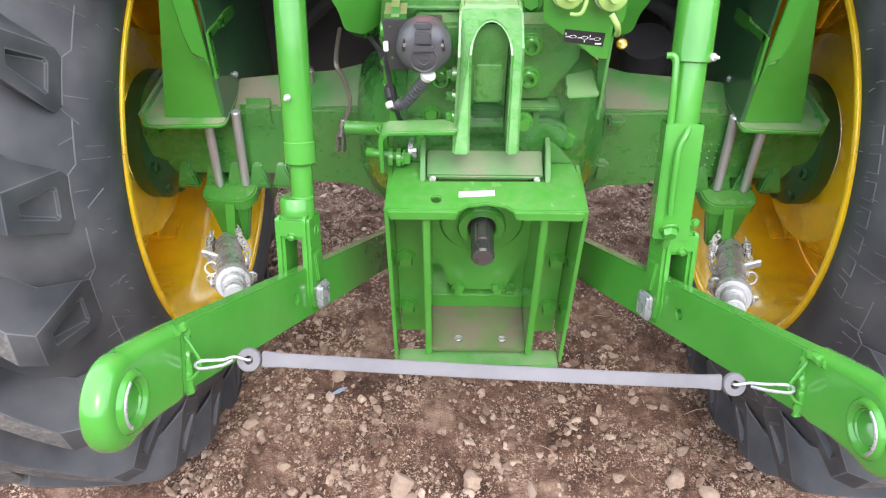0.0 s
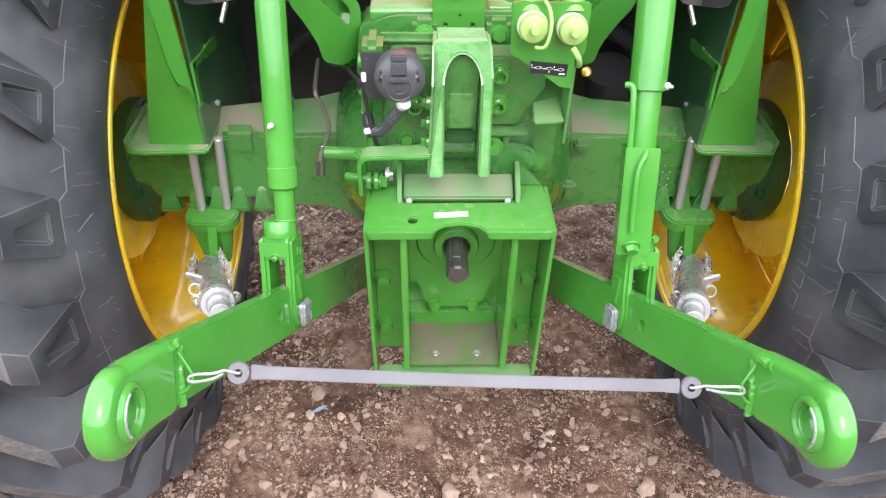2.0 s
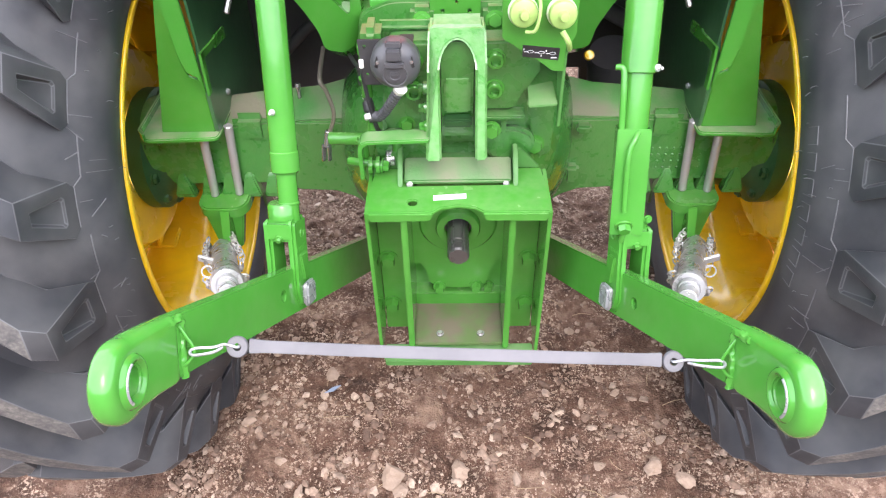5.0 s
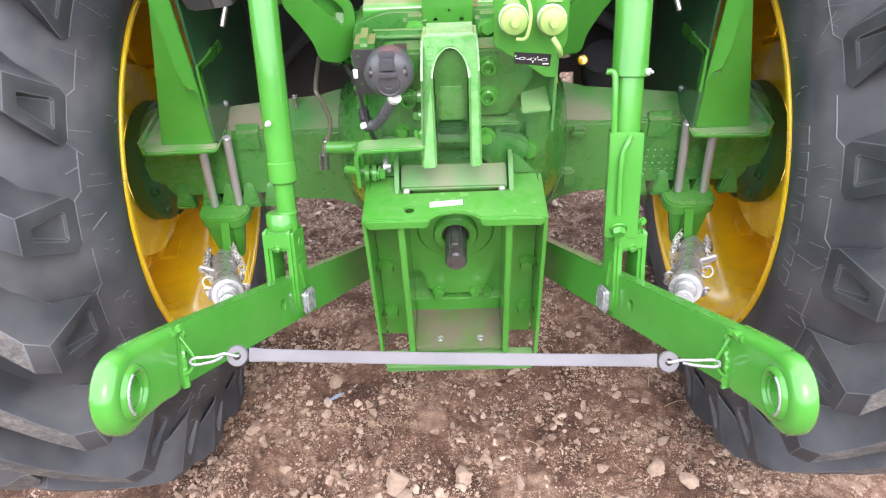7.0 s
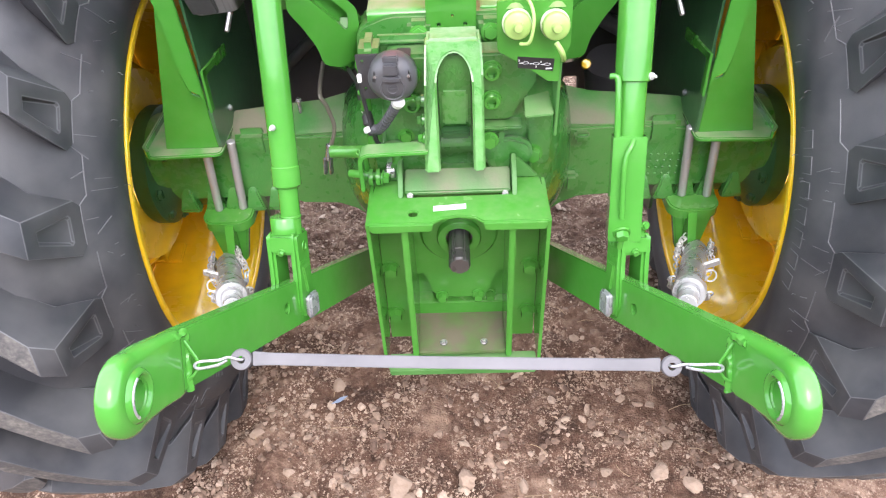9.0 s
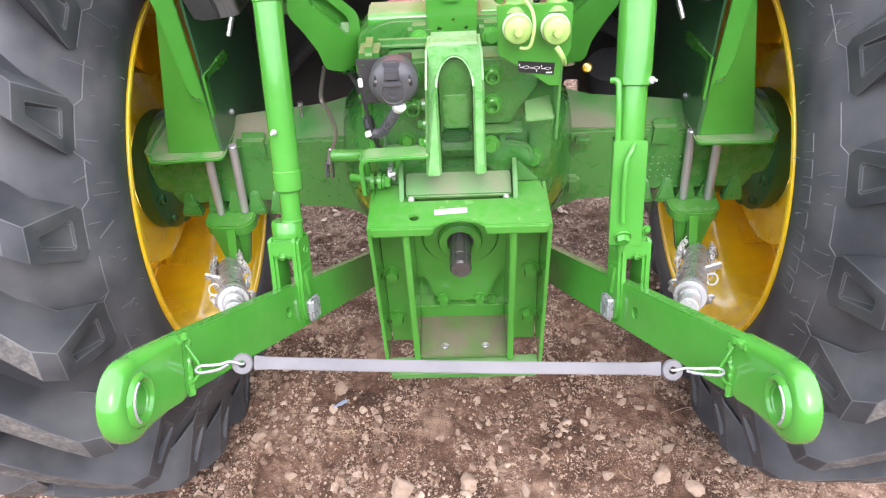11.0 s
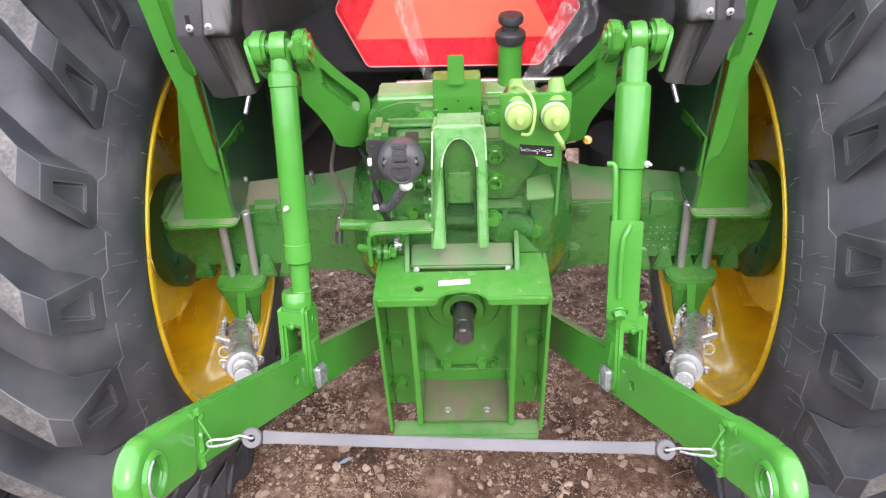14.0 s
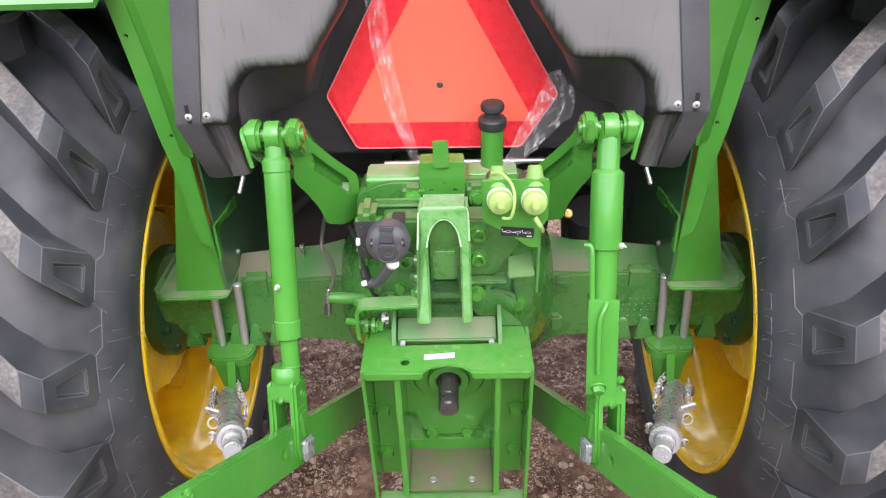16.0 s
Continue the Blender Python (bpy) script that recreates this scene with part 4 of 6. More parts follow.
# drive shaft and its housing
pto = part("pto_housing", bm_join(
    prism(rounded([(-0.078, 0.520), (-0.060, 0.500), (-0.050, 0.456), (-0.015, 0.446), (0.015, 0.446), (0.050, 0.456), (0.060, 0.500), (0.078, 0.520), (0.0785, 0.66), (0.060, 0.69), (-0.060, 0.69), (-0.0785, 0.66)], 0.014), 0.982, 1.010, "xz", 0.003),
    prism([(-0.0787, 0.400), (0.0787, 0.400), (0.0787, 0.70), (-0.0787, 0.70)], 1.010, 1.040, "xz", 0.002),
    prism([(-0.0748, 0.400), (0.0748, 0.400), (0.0748, 0.436), (-0.0748, 0.436)], 0.982, 1.012, "xz", 0.002),
    lathe([(0.0225, -0.012), (0.034, -0.012), (0.036, -0.009), (0.036, 0), (0.060, 0.002), (0.064, 0.006), (0.064, 0.020), (0.0225, 0.020)], frame_of((0, 0.976, 0.600), (0, 2, 0.600)), 44),
    prism(rounded([(0.040, 0.500), (0.0785, 0.515), (0.0785, 0.432), (0.042, 0.432)], 0.008), 1.000, 1.012, "xz", 0.003)), GREEN, tractor, "green drive shaft housing plate")
for x, z in ((-0.033, 0.455), (0.031, 0.456), (-0.0715, 0.513), (0.0715, 0.518), (0.053, 0.438)):
    part("bolt", hex_bolt((x, 0.981 if abs(x) < 0.04 else 0.997, z), (0, -1, 0), 0.0088, 0.013, True), GREEN, pto)
prof = []
for k in range(72):
    a = k * math.tau / 72
    prof.append((0.0170 if (k % 12) not in (0, 1) else 0.0155, a))
rings = []
for y, f in ((1.0, 1), (0.926, 1), (0.924, 0.93), (0.918, 0.93), (0.916, 1), (0.903, 1), (0.899, 0.88)):
    rings.append([(f * r * math.cos(a), y, 0.600 + f * r * math.sin(a)) for r, a in prof])
shaft = part("pto_shaft", smooth_block(rings), DARKSTEEL, tractor, "oily dark steel splined shaft", 25)
part("seal_ring", lathe([(0.019, -0.001), (0.0225, -0.001), (0.0225, 0.006), (0.019, 0.006)], frame_of((0, 0.976, 0.600), (0, 2, 0.600)), 36), DARKSTEEL, shaft)

# ---- lower links ----
def lower_link(s, ball, pin, front, socket):
    d = (Vector(pin) - Vector(ball)).normalized()
    side = Vector((s, 0, 0))
    n = (side - d * side.dot(d)).normalized()          # outwards
    up = n.cross(d)
    up = up if up.z > 0 else -up
    m = Matrix((d, up, n)).transposed().to_4x4()
    m.translation = ball
    far = (Vector(front) - Vector(ball)).length
    t = (Vector(pin) - Vector(ball)).length
    hw = 0.0325
    def mid(u):
        return 0.0112 - 0.022 * u
    body = prism([(0.064, mid(0.064) + hw), (far, mid(far) + hw), (far, mid(far) - hw), (0.064, mid(0.064) - hw)], -0.009, 0.009, "xy", 0.0015, holes=[(t - 0.062, 0.004, 0.0068)])
    bmesh.ops.transform(body, matrix=m, verts=body.verts)
    link = part("lower_link", body, GREEN, tractor, "green flat steel lower lift arm")
    # the cast end stands square to the tractor: its bore runs straight across
    du = Vector((0, d.y, d.z)).normalized()
    dv = Vector((0, -du.z, du.y))
    me = Matrix((du, dv, side)).transposed().to_4x4()
    me.translation = socket
    eye = [(0.082, 0.0392), (0.055, 0.0398), (0.028, 0.0398)] + [(0.0392 * math.cos(radians(a)), 0.0392 * math.sin(radians(a))) for a in range(81, 277, 6)] + [(0.024, -0.0350), (0.050, -0.0310), (0.082, -0.0305)]
    lean = abs(d.x) / math.sqrt(1 - d.x * d.x)

    def reach(a):
        """How far the outline lies from the bore's middle in the direction a."""
        c, w = math.cos(a), math.sin(a)
        best = 0.0
        for (x0, y0), (x1, y1) in zip(eye, eye[1:] + eye[:1]):
            den = c * (y1 - y0) - w * (x1 - x0)
            if abs(den) > 1e-9:
                k = (x0 * (y1 - y0) - y0 * (x1 - x0)) / den
                u = (x0 * w - y0 * c) / den
                if k > 0 and -1e-6 <= u <= 1 + 1e-6:
                    best = max(best, k)
        return best
    e = bmesh.new()
    loops = []
    for whole, cut, z in ((0, 0.0165, 0.0150), (1, 0.0090, 0.0150), (1, 0.0040, 0.0138), (1, 0.0010, 0.0108), (1, 0.0, 0.0070), (1, 0.0, 0.0005), (1, 0.0009, -0.0035), (1, 0.0036, -0.0070), (1, 0.0085, -0.0092), (1, 0.0120, -0.0095), (0, 0.0165, -0.0095)):
        row = []
        for k in range(96):
            a = k * math.tau / 96
            r = reach(a) - cut if whole else cut
            x = r * math.cos(a)
            # the shank follows the bar inwards
            row.append(e.verts.new((x, r * math.sin(a), z - lean * (x - 0.014 + math.hypot(x - 0.014, 0.012)) / 2)))
        loops.append(row)
    for a, b in zip(loops, loops[1:] + loops[:1]):
        for k in range(96):
            e.faces.new((a[k], a[(k + 1) % 96], b[(k + 1) % 96], b[k]))
    round_end = lathe([(0.0155, 0.0148), (0.0240, 0.0148), (0.0250, 0.0100), (0.0265, -0.0060), (0.0265, -0.0092), (0.0256, -0.0102),
                       (0.0246, -0.0122), (0.0228, -0.0140), (0.0208, -0.0146), (0.0190, -0.0136), (0.0172, -0.0108), (0.0155, -0.0088)], Matrix(), 56, True)
    bm = bm_join(e, round_end)
    bmesh.ops.transform(bm, matrix=me, verts=bm.verts)
    part("ball_end", bm, GREEN, link, "thick rounded green end with ball socket", 50)
    part("socket_ring", lathe([(0.0140, 0.0050), (0.0156, 0.0050), (0.0156, 0.0150), (0.0140, 0.0150)], me, 40, True), GREEN, link)
    part("socket_lip", tube([me @ Vector((0.0206 * math.cos(radians(a)), 0.0206 * math.sin(radians(a)), -0.0140)) for a in range(115, 241, 12)], 0.0017, 8, 2), PINHEAD, link, "bare steel where the socket's lip is worn")
    part("ball_bushing", lathe([(0.0146, -0.0086), (0.0156, -0.0086), (0.0156, 0.0050), (0.0146, 0.0050)], me, 40, True), GREEN, link)
    def bead(points, r, seed):
        """A weld: a round bead with an uneven, rippled skin."""
        bm = tube([m @ Vector(p) for p in points], r, 9, 12)
        for v in bm.verts:
            v.co += Vector((noise.noise(v.co * 160 + V(seed, 0, 0)), noise.noise(v.co * 160 + V(0, seed, 0)), noise.noise(v.co * 160 + V(0, 0, seed)))) * r * 0.42
        return bm
    lumps = [bead([(0.079, 0.040, -0.0080), (0.082, 0.018, -0.0085), (0.080, 0.002, -0.0085), (0.082, -0.026, -0.0080)], 0.0042, 3 + s),
             bead([(0.080, 0.038, -0.0085), (0.066, 0.037, -0.0090), (0.054, 0.036, -0.0085)], 0.0044, 9 + s)]
    part("weld_bead", bm_join(*lumps), GREEN, link, "lumpy painted weld bead")
    # wire eye for the strap's hook
    part("hook_eye", tube([m @ Vector((0.076, 0.030, -0.009)), m @ Vector((0.079, 0.018, -0.015)), m @ Vector((0.083, 0.003, -0.020)), m @ Vector((0.080, -0.008, -0.015)), m @ Vector((0.077, -0.012, -0.009))], 0.0017, 8, 5), GREEN, link)
    return link, m, t


HOLE_L, HOLE_R = Vector((-0.308, 0.499, 0.823)), Vector((0.307, 0.499, 0.793))
PIN_L, PIN_R = Vector((-0.232, 0.812, 0.622)), Vector((0.224, 0.797, 0.624))
linkL, mL, tL = lower_link(-1, HOLE_L, PIN_L, (-0.166, 1.14, 0.410), (-0.3045, 0.491, 0.832))
linkR, mR, tR = lower_link(1, HOLE_R, PIN_R, (0.146, 1.14, 0.412), (0.3045, 0.498, 0.798))

# ---- lift rods ----
def clevis(name, pin, top, s, parent, block, boss):
    """A fork that straddles the link at the pin; its neck points to top."""
    d = (Vector(top) - Vector(pin)).normalized()
    n = Vector((1, s * 0.20, 0))
    n = (n - d * n.dot(d)).normalized()
    side = d.cross(n)
    m = Matrix((side, d, n)).transposed().to_4x4()
    m.translation = Vector(pin) + V(s * 0.009, 0, 0)
    cheek = rounded([(-0.022, block[1]), (0.022, block[1]), (0.022, 0.05), (0.024, 0.0), (0.014, -0.024), (-0.014, -0.024), (-0.024, 0.0), (-0.022, 0.05)], 0.008, 4)
    a = prism(cheek, -0.0230, -0.0112, "xy", 0.004)
    b = prism(cheek, 0.0112, 0.0230, "xy", 0.004)
    c = box((0, sum(block) / 2, 0), (0.0436, block[1] - block[0], 0.0455), 0.005)
    neck = lathe([(0, 0), (0.0208, 0), (0.0208, boss - 0.003), (0.0185, boss), (0, boss)], Matrix.Translation((0, block[1] - 0.001, 0)) @ Euler((-math.pi / 2, 0, 0)).to_matrix().to_4x4(), 24)
    bm = bm_join(a, b, c, neck)
    bmesh.ops.transform(bm, matrix=m, verts=bm.verts)
    f = part(name, bm, GREEN, parent, "green cast fork with a slot")
    out = -1 if s > 0 else 1
    # flat pin head facing the middle of the tractor
    h = prism(rounded([(-0.0155, -0.0175), (0.0155, -0.0175), (0.0155, 0.0175), (-0.0155, 0.0175)], 0.007, 3), 0.0, 0.009, "xy", 0.003)
    q = bm_join(h, lathe([(0, -0.058), (0.009, -0.058), (0.009, 0), (0, 0)], Matrix(), 18))
    if out < 0:
        bmesh.ops.rotate(q, matrix=Matrix.Rotation(math.pi, 3, 'Y'), verts=q.verts)
    bmesh.ops.translate(q, verts=q.verts, vec=(0.002, -0.004, out * 0.0232))
    bmesh.ops.transform(q, matrix=m, verts=q.verts)
    part("clevis_pin", q, PINHEAD, f, "grey zinc flat-headed pin")
    # cast mark and a wedge on the inner cheek
    mark = bm_join(ring((0, 0, 0), 0.0060, 0.0012, Matrix.Translation((0.004, 0.084, out * 0.0228)), 18, 6),
                   *[box((-0.014 + 0.0052 * k, 0.064, out * 0.0228), (0.0032, 0.0052, 0.0016), 0) for k in range(6)])
    bmesh.ops.transform(mark, matrix=m, verts=mark.verts)
    part("cast_mark", mark, GREEN, f)
    wedge = prism([(-0.012, 0.056), (0.012, 0.056), (0.003, 0.016), (-0.003, 0.016)], min(out * 0.021, out * 0.0262), max(out * 0.021, out * 0.0262), "xy", 0.0015)
    bmesh.ops.transform(wedge, matrix=m, verts=wedge.verts)
    part("cast_wedge", wedge, GREEN, f)
    nip = hex_bolt(m @ Vector((-0.0215, block[0] + 0.006, 0)), m.to_3x3() @ Vector((-1, -0.6, 0)), 0.0042, 0.006)
    part("slot_nipple", nip, GREEN, f)
    if s > 0:
        g = hex_bolt(m @ Vector((-0.021, 0.112, 0.012)), m.to_3x3() @ Vector((-1, 0, 0)), 0.0045, 0.005)
        part("grease_nipple", g, GREEN, f)
    return f


TOP_L, TOP_R = Vector((-0.2358, 1.0009, 1.0500)), Vector((0.2356, 1.0004, 1.0500))


def along(a, b, z):
    t = (z - a.z) / (b.z - a.z)
    return a + (b - a) * t


rodL = part("lift_rod", bm_join(
    rod(along(PIN_L, TOP_L, 0.780), along(PIN_L, TOP_L, 1.012), 0.0186, n=32, soft=0.003),
    rod(along(PIN_L, TOP_L, 0.777), along(PIN_L, TOP_L, 0.806), 0.0198, n=32, soft=0.003),
    rod(along(PIN_L, TOP_L, 1.000), along(PIN_L, TOP_L, 1.022), 0.0200, n=32, soft=0.004),
    rod(along(PIN_L, TOP_L, 0.70), along(PIN_L, TOP_L, 0.80), 0.0138, n=24), rod(along(PIN_L, TOP_L, 0.736), along(PIN_L, TOP_L, 0.741), 0.0148, n=24),
    rod(along(PIN_L, TOP_L, 1.015), along(PIN_L, TOP_L, 1.060), 0.0150, n=24),
    lathe([(0.009, -0.010), (0.020, -0.010), (0.021, -0.007), (0.021, 0.007), (0.020, 0.010), (0.009, 0.010)], frame_of(TOP_L, TOP_L + V(1, 0, 0)), 30, True)),
    GREEN, tractor, "glossy green tubular lift rod")
clevis("rod_fork", PIN_L, TOP_L, -1, rodL, (0.076, 0.107), 0.022)
part("grease_nipple", bm_join(hex_bolt((-0.2395, 0.895, 0.862), (-0.15, -0.9, 0.35), 0.0030, 0.004), rod((-0.2398, 0.890, 0.8632), (-0.2405, 0.885, 0.8655), 0.0020)), ZINC, rodL, "bright zinc grease nipple")

rodR = part("levelling_rod", bm_join(
    rod(along(PIN_R, TOP_R, 0.895), along(PIN_R, TOP_R, 0.985), 0.0232, n=40, soft=0.0015),
    rod(along(PIN_R, TOP_R, 0.975), along(PIN_R, TOP_R, 0.998), 0.0230, n=32, soft=0.005),
    rod(along(PIN_R, TOP_R, 0.72), along(PIN_R, TOP_R, 0.90), 0.0190, n=40),
    rod(along(PIN_R, TOP_R, 0.99), along(PIN_R, TOP_R, 1.058), 0.0165, n=24),
    lathe([(0.009, -0.010), (0.020, -0.010), (0.021, -0.007), (0.021, 0.007), (0.020, 0.010), (0.009, 0.010)], frame_of(TOP_R, TOP_R + V(1, 0, 0)), 30, True)),
    GREEN, tractor, "green lift rod with levelling sleeve")
p0, p1 = along(PIN_R, TOP_R, 0.705), along(PIN_R, TOP_R, 0.833)
square = prism([(-0.0225, -0.0215), (0.0225, -0.0215), (0.0225, 0.0215), (-0.0225, 0.0215)], 0, (p1 - p0).length, "xy", 0.003, holes=[rounded([(-0.0196, -0.0186), (0.0196, -0.0186), (0.0196, 0.0186), (-0.0196, 0.0186)], 0.002, 2)])
bmesh.ops.transform(square, matrix=frame_of(p0, p1, (0.14, 1, 0)), verts=square.verts)
sleeve = part("square_sleeve", square, GREEN, rodR)
c0, c1 = along(PIN_R, TOP_R, 0.833), along(PIN_R, TOP_R, 0.705)
part("crank_handle", tube([c0 + V(-0.030, 0.022, 0.074), c0 + V(-0.021, 0.018, 0.073), c0 + V(-0.0195, 0.006, 0.050), c0 + V(-0.019, -0.016, 0.002)], 0.0042, 10), GREEN, rodR)
part("sleeve_rod", tube([c0 + V(0.004, -0.014, 0.004), c0 + V(-0.003, -0.030, 0.002), c0 + V(-0.010, -0.039, -0.014), c0 + V(-0.012, -0.056, -0.050), c0 + V(-0.012, -0.072, -0.085)], 0.0038, 10), GREEN, rodR)
part("rod_stop", bm_join(hex_bolt(c1 + V(-0.010, -0.024, 0.030), (0, -1, -0.3), 0.009, 0.010), rod(c1 + V(-0.010, -0.026, 0.004), c1 + V(-0.010, -0.028, 0.030), 0.004)), GREEN, rodR)
clevis("rod_fork", PIN_R, TOP_R, 1, rodR, (0.070, 0.100), 0.012)
part("grease_nipple", bm_join(hex_bolt((0.2515, 0.916, 0.907), (0.55, -0.75, 0.3), 0.0036, 0.004), rod((0.253, 0.913, 0.908), (0.256, 0.909, 0.910), 0.0020)), ZINC, rodR, "bright zinc grease nipple")

# ---- lift arms ----
def lift_arm(s):
    top = TOP_L if s < 0 else TOP_R
    outer = [(0.216, 1.000, 1.075), (0.203, 1.016, 1.065), (0.193, 1.032, 1.029), (0.168, 1.064, 0.981), (0.139, 1.095, 0.936), (0.138, 1.098, 0.898), (0.148, 1.092, 0.859), (0.165, 1.080, 0.850), (0.191, 1.055, 0.868), (0.195, 1.047, 0.899), (0.208, 1.030, 0.937), (0.221, 1.011, 0.970), (0.217, 1.011, 1.000), (0.222, 1.002, 1.036)]
    inner = [(0.195, 1.033, 1.008), (0.180, 1.052, 0.980), (0.151, 1.085, 0.932), (0.154, 1.085, 0.904), (0.176, 1.060, 0.942), (0.195, 1.038, 0.974), (0.198, 1.032, 0.993)]
    bm = bmesh.new()
    back = V(0, 0.046, -0.030)

    def loop(pts, off=V(0, 0, 0), shrink=1.0):
        c = sum((Vector(p) for p in pts), Vector()) / len(pts)
        vs = []
        for p in pts:
            q = c + (Vector(p) - c) * shrink + off
            vs.append(bm.verts.new((s * q.x, q.y, q.z)))
        return vs
    outer, inner = rounded(outer, 0.010, 3), rounded(inner, 0.012, 4)
    o, i = loop(outer), loop(inner)
    f, r = loop(inner, V(0, 0.020, -0.008), 0.86), loop(outer, back)
    edges = [bm.edges.new((v[k], v[(k + 1) % len(v)])) for v in (o, i) for k in range(len(v))]
    bmesh.ops.triangle_fill(bm, edges=edges, use_beauty=True)
    for a, b in ((i, f), (o, r)):
        for k in range(len(a)):
            j = (k + 1) % len(a)
            bm.faces.new((a[k], a[j], b[j], b[k]))
    bm.faces.new(f)
    bm.faces.new(r)
    bmesh.ops.recalc_face_normals(bm, faces=bm.faces)
    arm = part("lift_arm", bevelled(bm, 0.002, 40), GREEN, tractor, "green cast lift arm with forked end", 45)
    # a paler strip on the arm's face
    part("pale_patch", bar(V(s * 0.156, 1.0905, 0.924), V(s * 0.159, 1.0905, 0.892), 0.017, 0.004, 0.0015, (0, 1, 0.3)), PALE, arm, "pale patch on the arm")
    part("horn", smooth_block([[tuple(c + V(a * w, b * 0.014, 0)) for a, b in ((-1, -1), (1, -1), (1, 1), (-1, 1))] for c, w in (
        (V(s * 0.272, 1.010, 1.055), 0.010), (V(s * 0.270, 1.020, 1.025), 0.011), (V(s * 0.258, 1.036, 0.998), 0.013), (V(s * 0.236, 1.044, 0.978), 0.016), (V(s * 0.222, 1.050, 0.962), 0.012))]), GREEN, arm, sharp=50)
    for dx, w in ((0.0290, 0.021), (-0.0280, 0.022)):
        c = top + V(-s * dx, 0, 0)
        shape = rounded([(c.y - 0.022, c.z - 0.012), (c.y - 0.019, c.z + 0.014), (c.y - 0.003, c.z + 0.021), (c.y + 0.020, c.z + 0.019), (c.y + 0.034, c.z - 0.008), (c.y + 0.046, c.z - 0.044), (c.y + 0.018, c.z - 0.044), (c.y - 0.003, c.z - 0.026)], 0.009, 4)
        part("fork_cheek", prism(shape, c.x - w / 2, c.x + w / 2, "yz", 0.005, segments=3), GREEN, arm)
    c = top + V(-s * 0.030, -0.020, 0.006)
    part("pin_stop", box(c, (0.010, 0.012, 0.026), 0.002), GREEN, arm)
    a, b = top + V(-s * 0.044, 0, 0), top + V(s * 0.044, 0, 0)
    part("pin", rod(a, b, 0.0095, n=20), GREEN, arm)
    part("pin_clip", tube([b + V(-s * 0.004, 0.004, 0.012), b + V(-s * 0.003, -0.012, 0.010), b + V(-s * 0.008, -0.024, -0.004), b + V(-s * 0.013, -0.027, -0.036)], 0.0034, 8), GREEN, arm)


lift_arm(-1)
lift_arm(1)

# ---- rockshaft housing and top link bracket ----
rock = part("rockshaft_housing", prism(rounded([(-0.150, 0.830), (0.150, 0.830), (0.140, 0.912), (0.095, 0.930), (-0.095, 0.930), (-0.140, 0.912)], 0.015), 1.078, 1.140, "xz", 0.004), CAST, tractor, "green cast lift housing")
part("housing_cap", prism(rounded([(1.082, 0.885), (1.128, 0.885), (1.128, 0.938), (1.090, 0.936), (1.082, 0.930)], 0.004), -0.124, -0.030, "yz", 0.003), FOOT, rock)
part("housing_cap", prism(rounded([(1.088, 0.890), (1.128, 0.890), (1.128, 0.936), (1.090, 0.934)], 0.003), 0.040, 0.118, "yz", 0.003), FOOT, rock)
for x in (-0.049, 0.054):
    part("bolt_boss", box((x, 1.076, 0.905), (0.034, 0.034, 0.040), 0.007), CAST, rock)
    part("bolt", hex_bolt((x, 1.058, 0.908), (0, -1, 0.25), 0.011, 0.008), GREEN, rock)
part("cross_shaft", rod((-0.140, 1.030, 0.882), (0.096, 1.030, 0.882), 0.0122, n=28), GREEN, rock)
part("shaft_boss", bm_join(box((-0.118, 1.026, 0.896), (0.028, 0.050, 0.052), 0.009), box((-0.060, 1.050, 0.906), (0.110, 0.020, 0.016), 0.007)), CAST, rock)
# seat plate with socket screws beside the top link bracket
seat = part("rear_cover", prism(rounded([(-0.105, 0.735), (0.105, 0.735), (0.108, 0.80), (0.095, 0.845), (0.098, 0.900), (-0.098, 0.900), (-0.108, 0.80)], 0.012), 1.010, 1.050, "xz", 0.005), CAST, tractor, "green cast rear cover plate")
for x, z in ((0.0525, 0.880), (0.0525, 0.834), (-0.062, 0.872), (-0.062, 0.828)):
    part("socket_screw", lathe([(0, 0.006), (0.0066, 0.006), (0.0070, -0.003), (0.0105, -0.003), (0.0120, -0.0015), (0.0122, 0.006), (0.0145, 0.0062), (0.0155, 0.009), (0, 0.009)], frame_of((x, 0.990 if x > 0 else 0.998, z), (x, 2, z)), 24), GREEN, seat)
for x, z in ((-0.075, 0.770),):
    part("bolt", hex_bolt((x, 1.010, z), (0, -1, 0.1), 0.010, 0.009), GREEN, seat)
part("diagonal_plate", prism([(0.03, 0.905), (0.112, 0.905), (0.116, 0.860), (0.080, 0.800), (0.03, 0.800)], 0.998, 1.012, "xz", 0.003), CAST, seat)
part("cast_pad", prism(rounded([(0.030, 0.762), (0.085, 0.768), (0.112, 0.758), (0.118, 0.735), (0.104, 0.712), (0.050, 0.712)], 0.010), 0.998, 1.014, "xz", 0.005), CAST, seat)
part("cast_pad", prism(rounded([(-0.030, 0.760), (-0.105, 0.765), (-0.125, 0.745), (-0.120, 0.700), (-0.040, 0.705)], 0.012), 0.996, 1.014, "xz", 0.005), CAST, seat)
part("cast_rib", bm_join(prism(rounded([(0.990, 0.792), (1.012, 0.798), (1.012, 0.782), (0.992, 0.784)], 0.003, 2), 0.030, 0.098, "yz", 0.0015), box((0.068, 1.003, 0.775), (0.008, 0.020, 0.030), 0.003)), CAST, seat)
arch = [(0.0235 * math.cos(radians(a)), 0.893 + 0.0275 * math.sin(radians(a))) for a in range(0, 181, 15)]
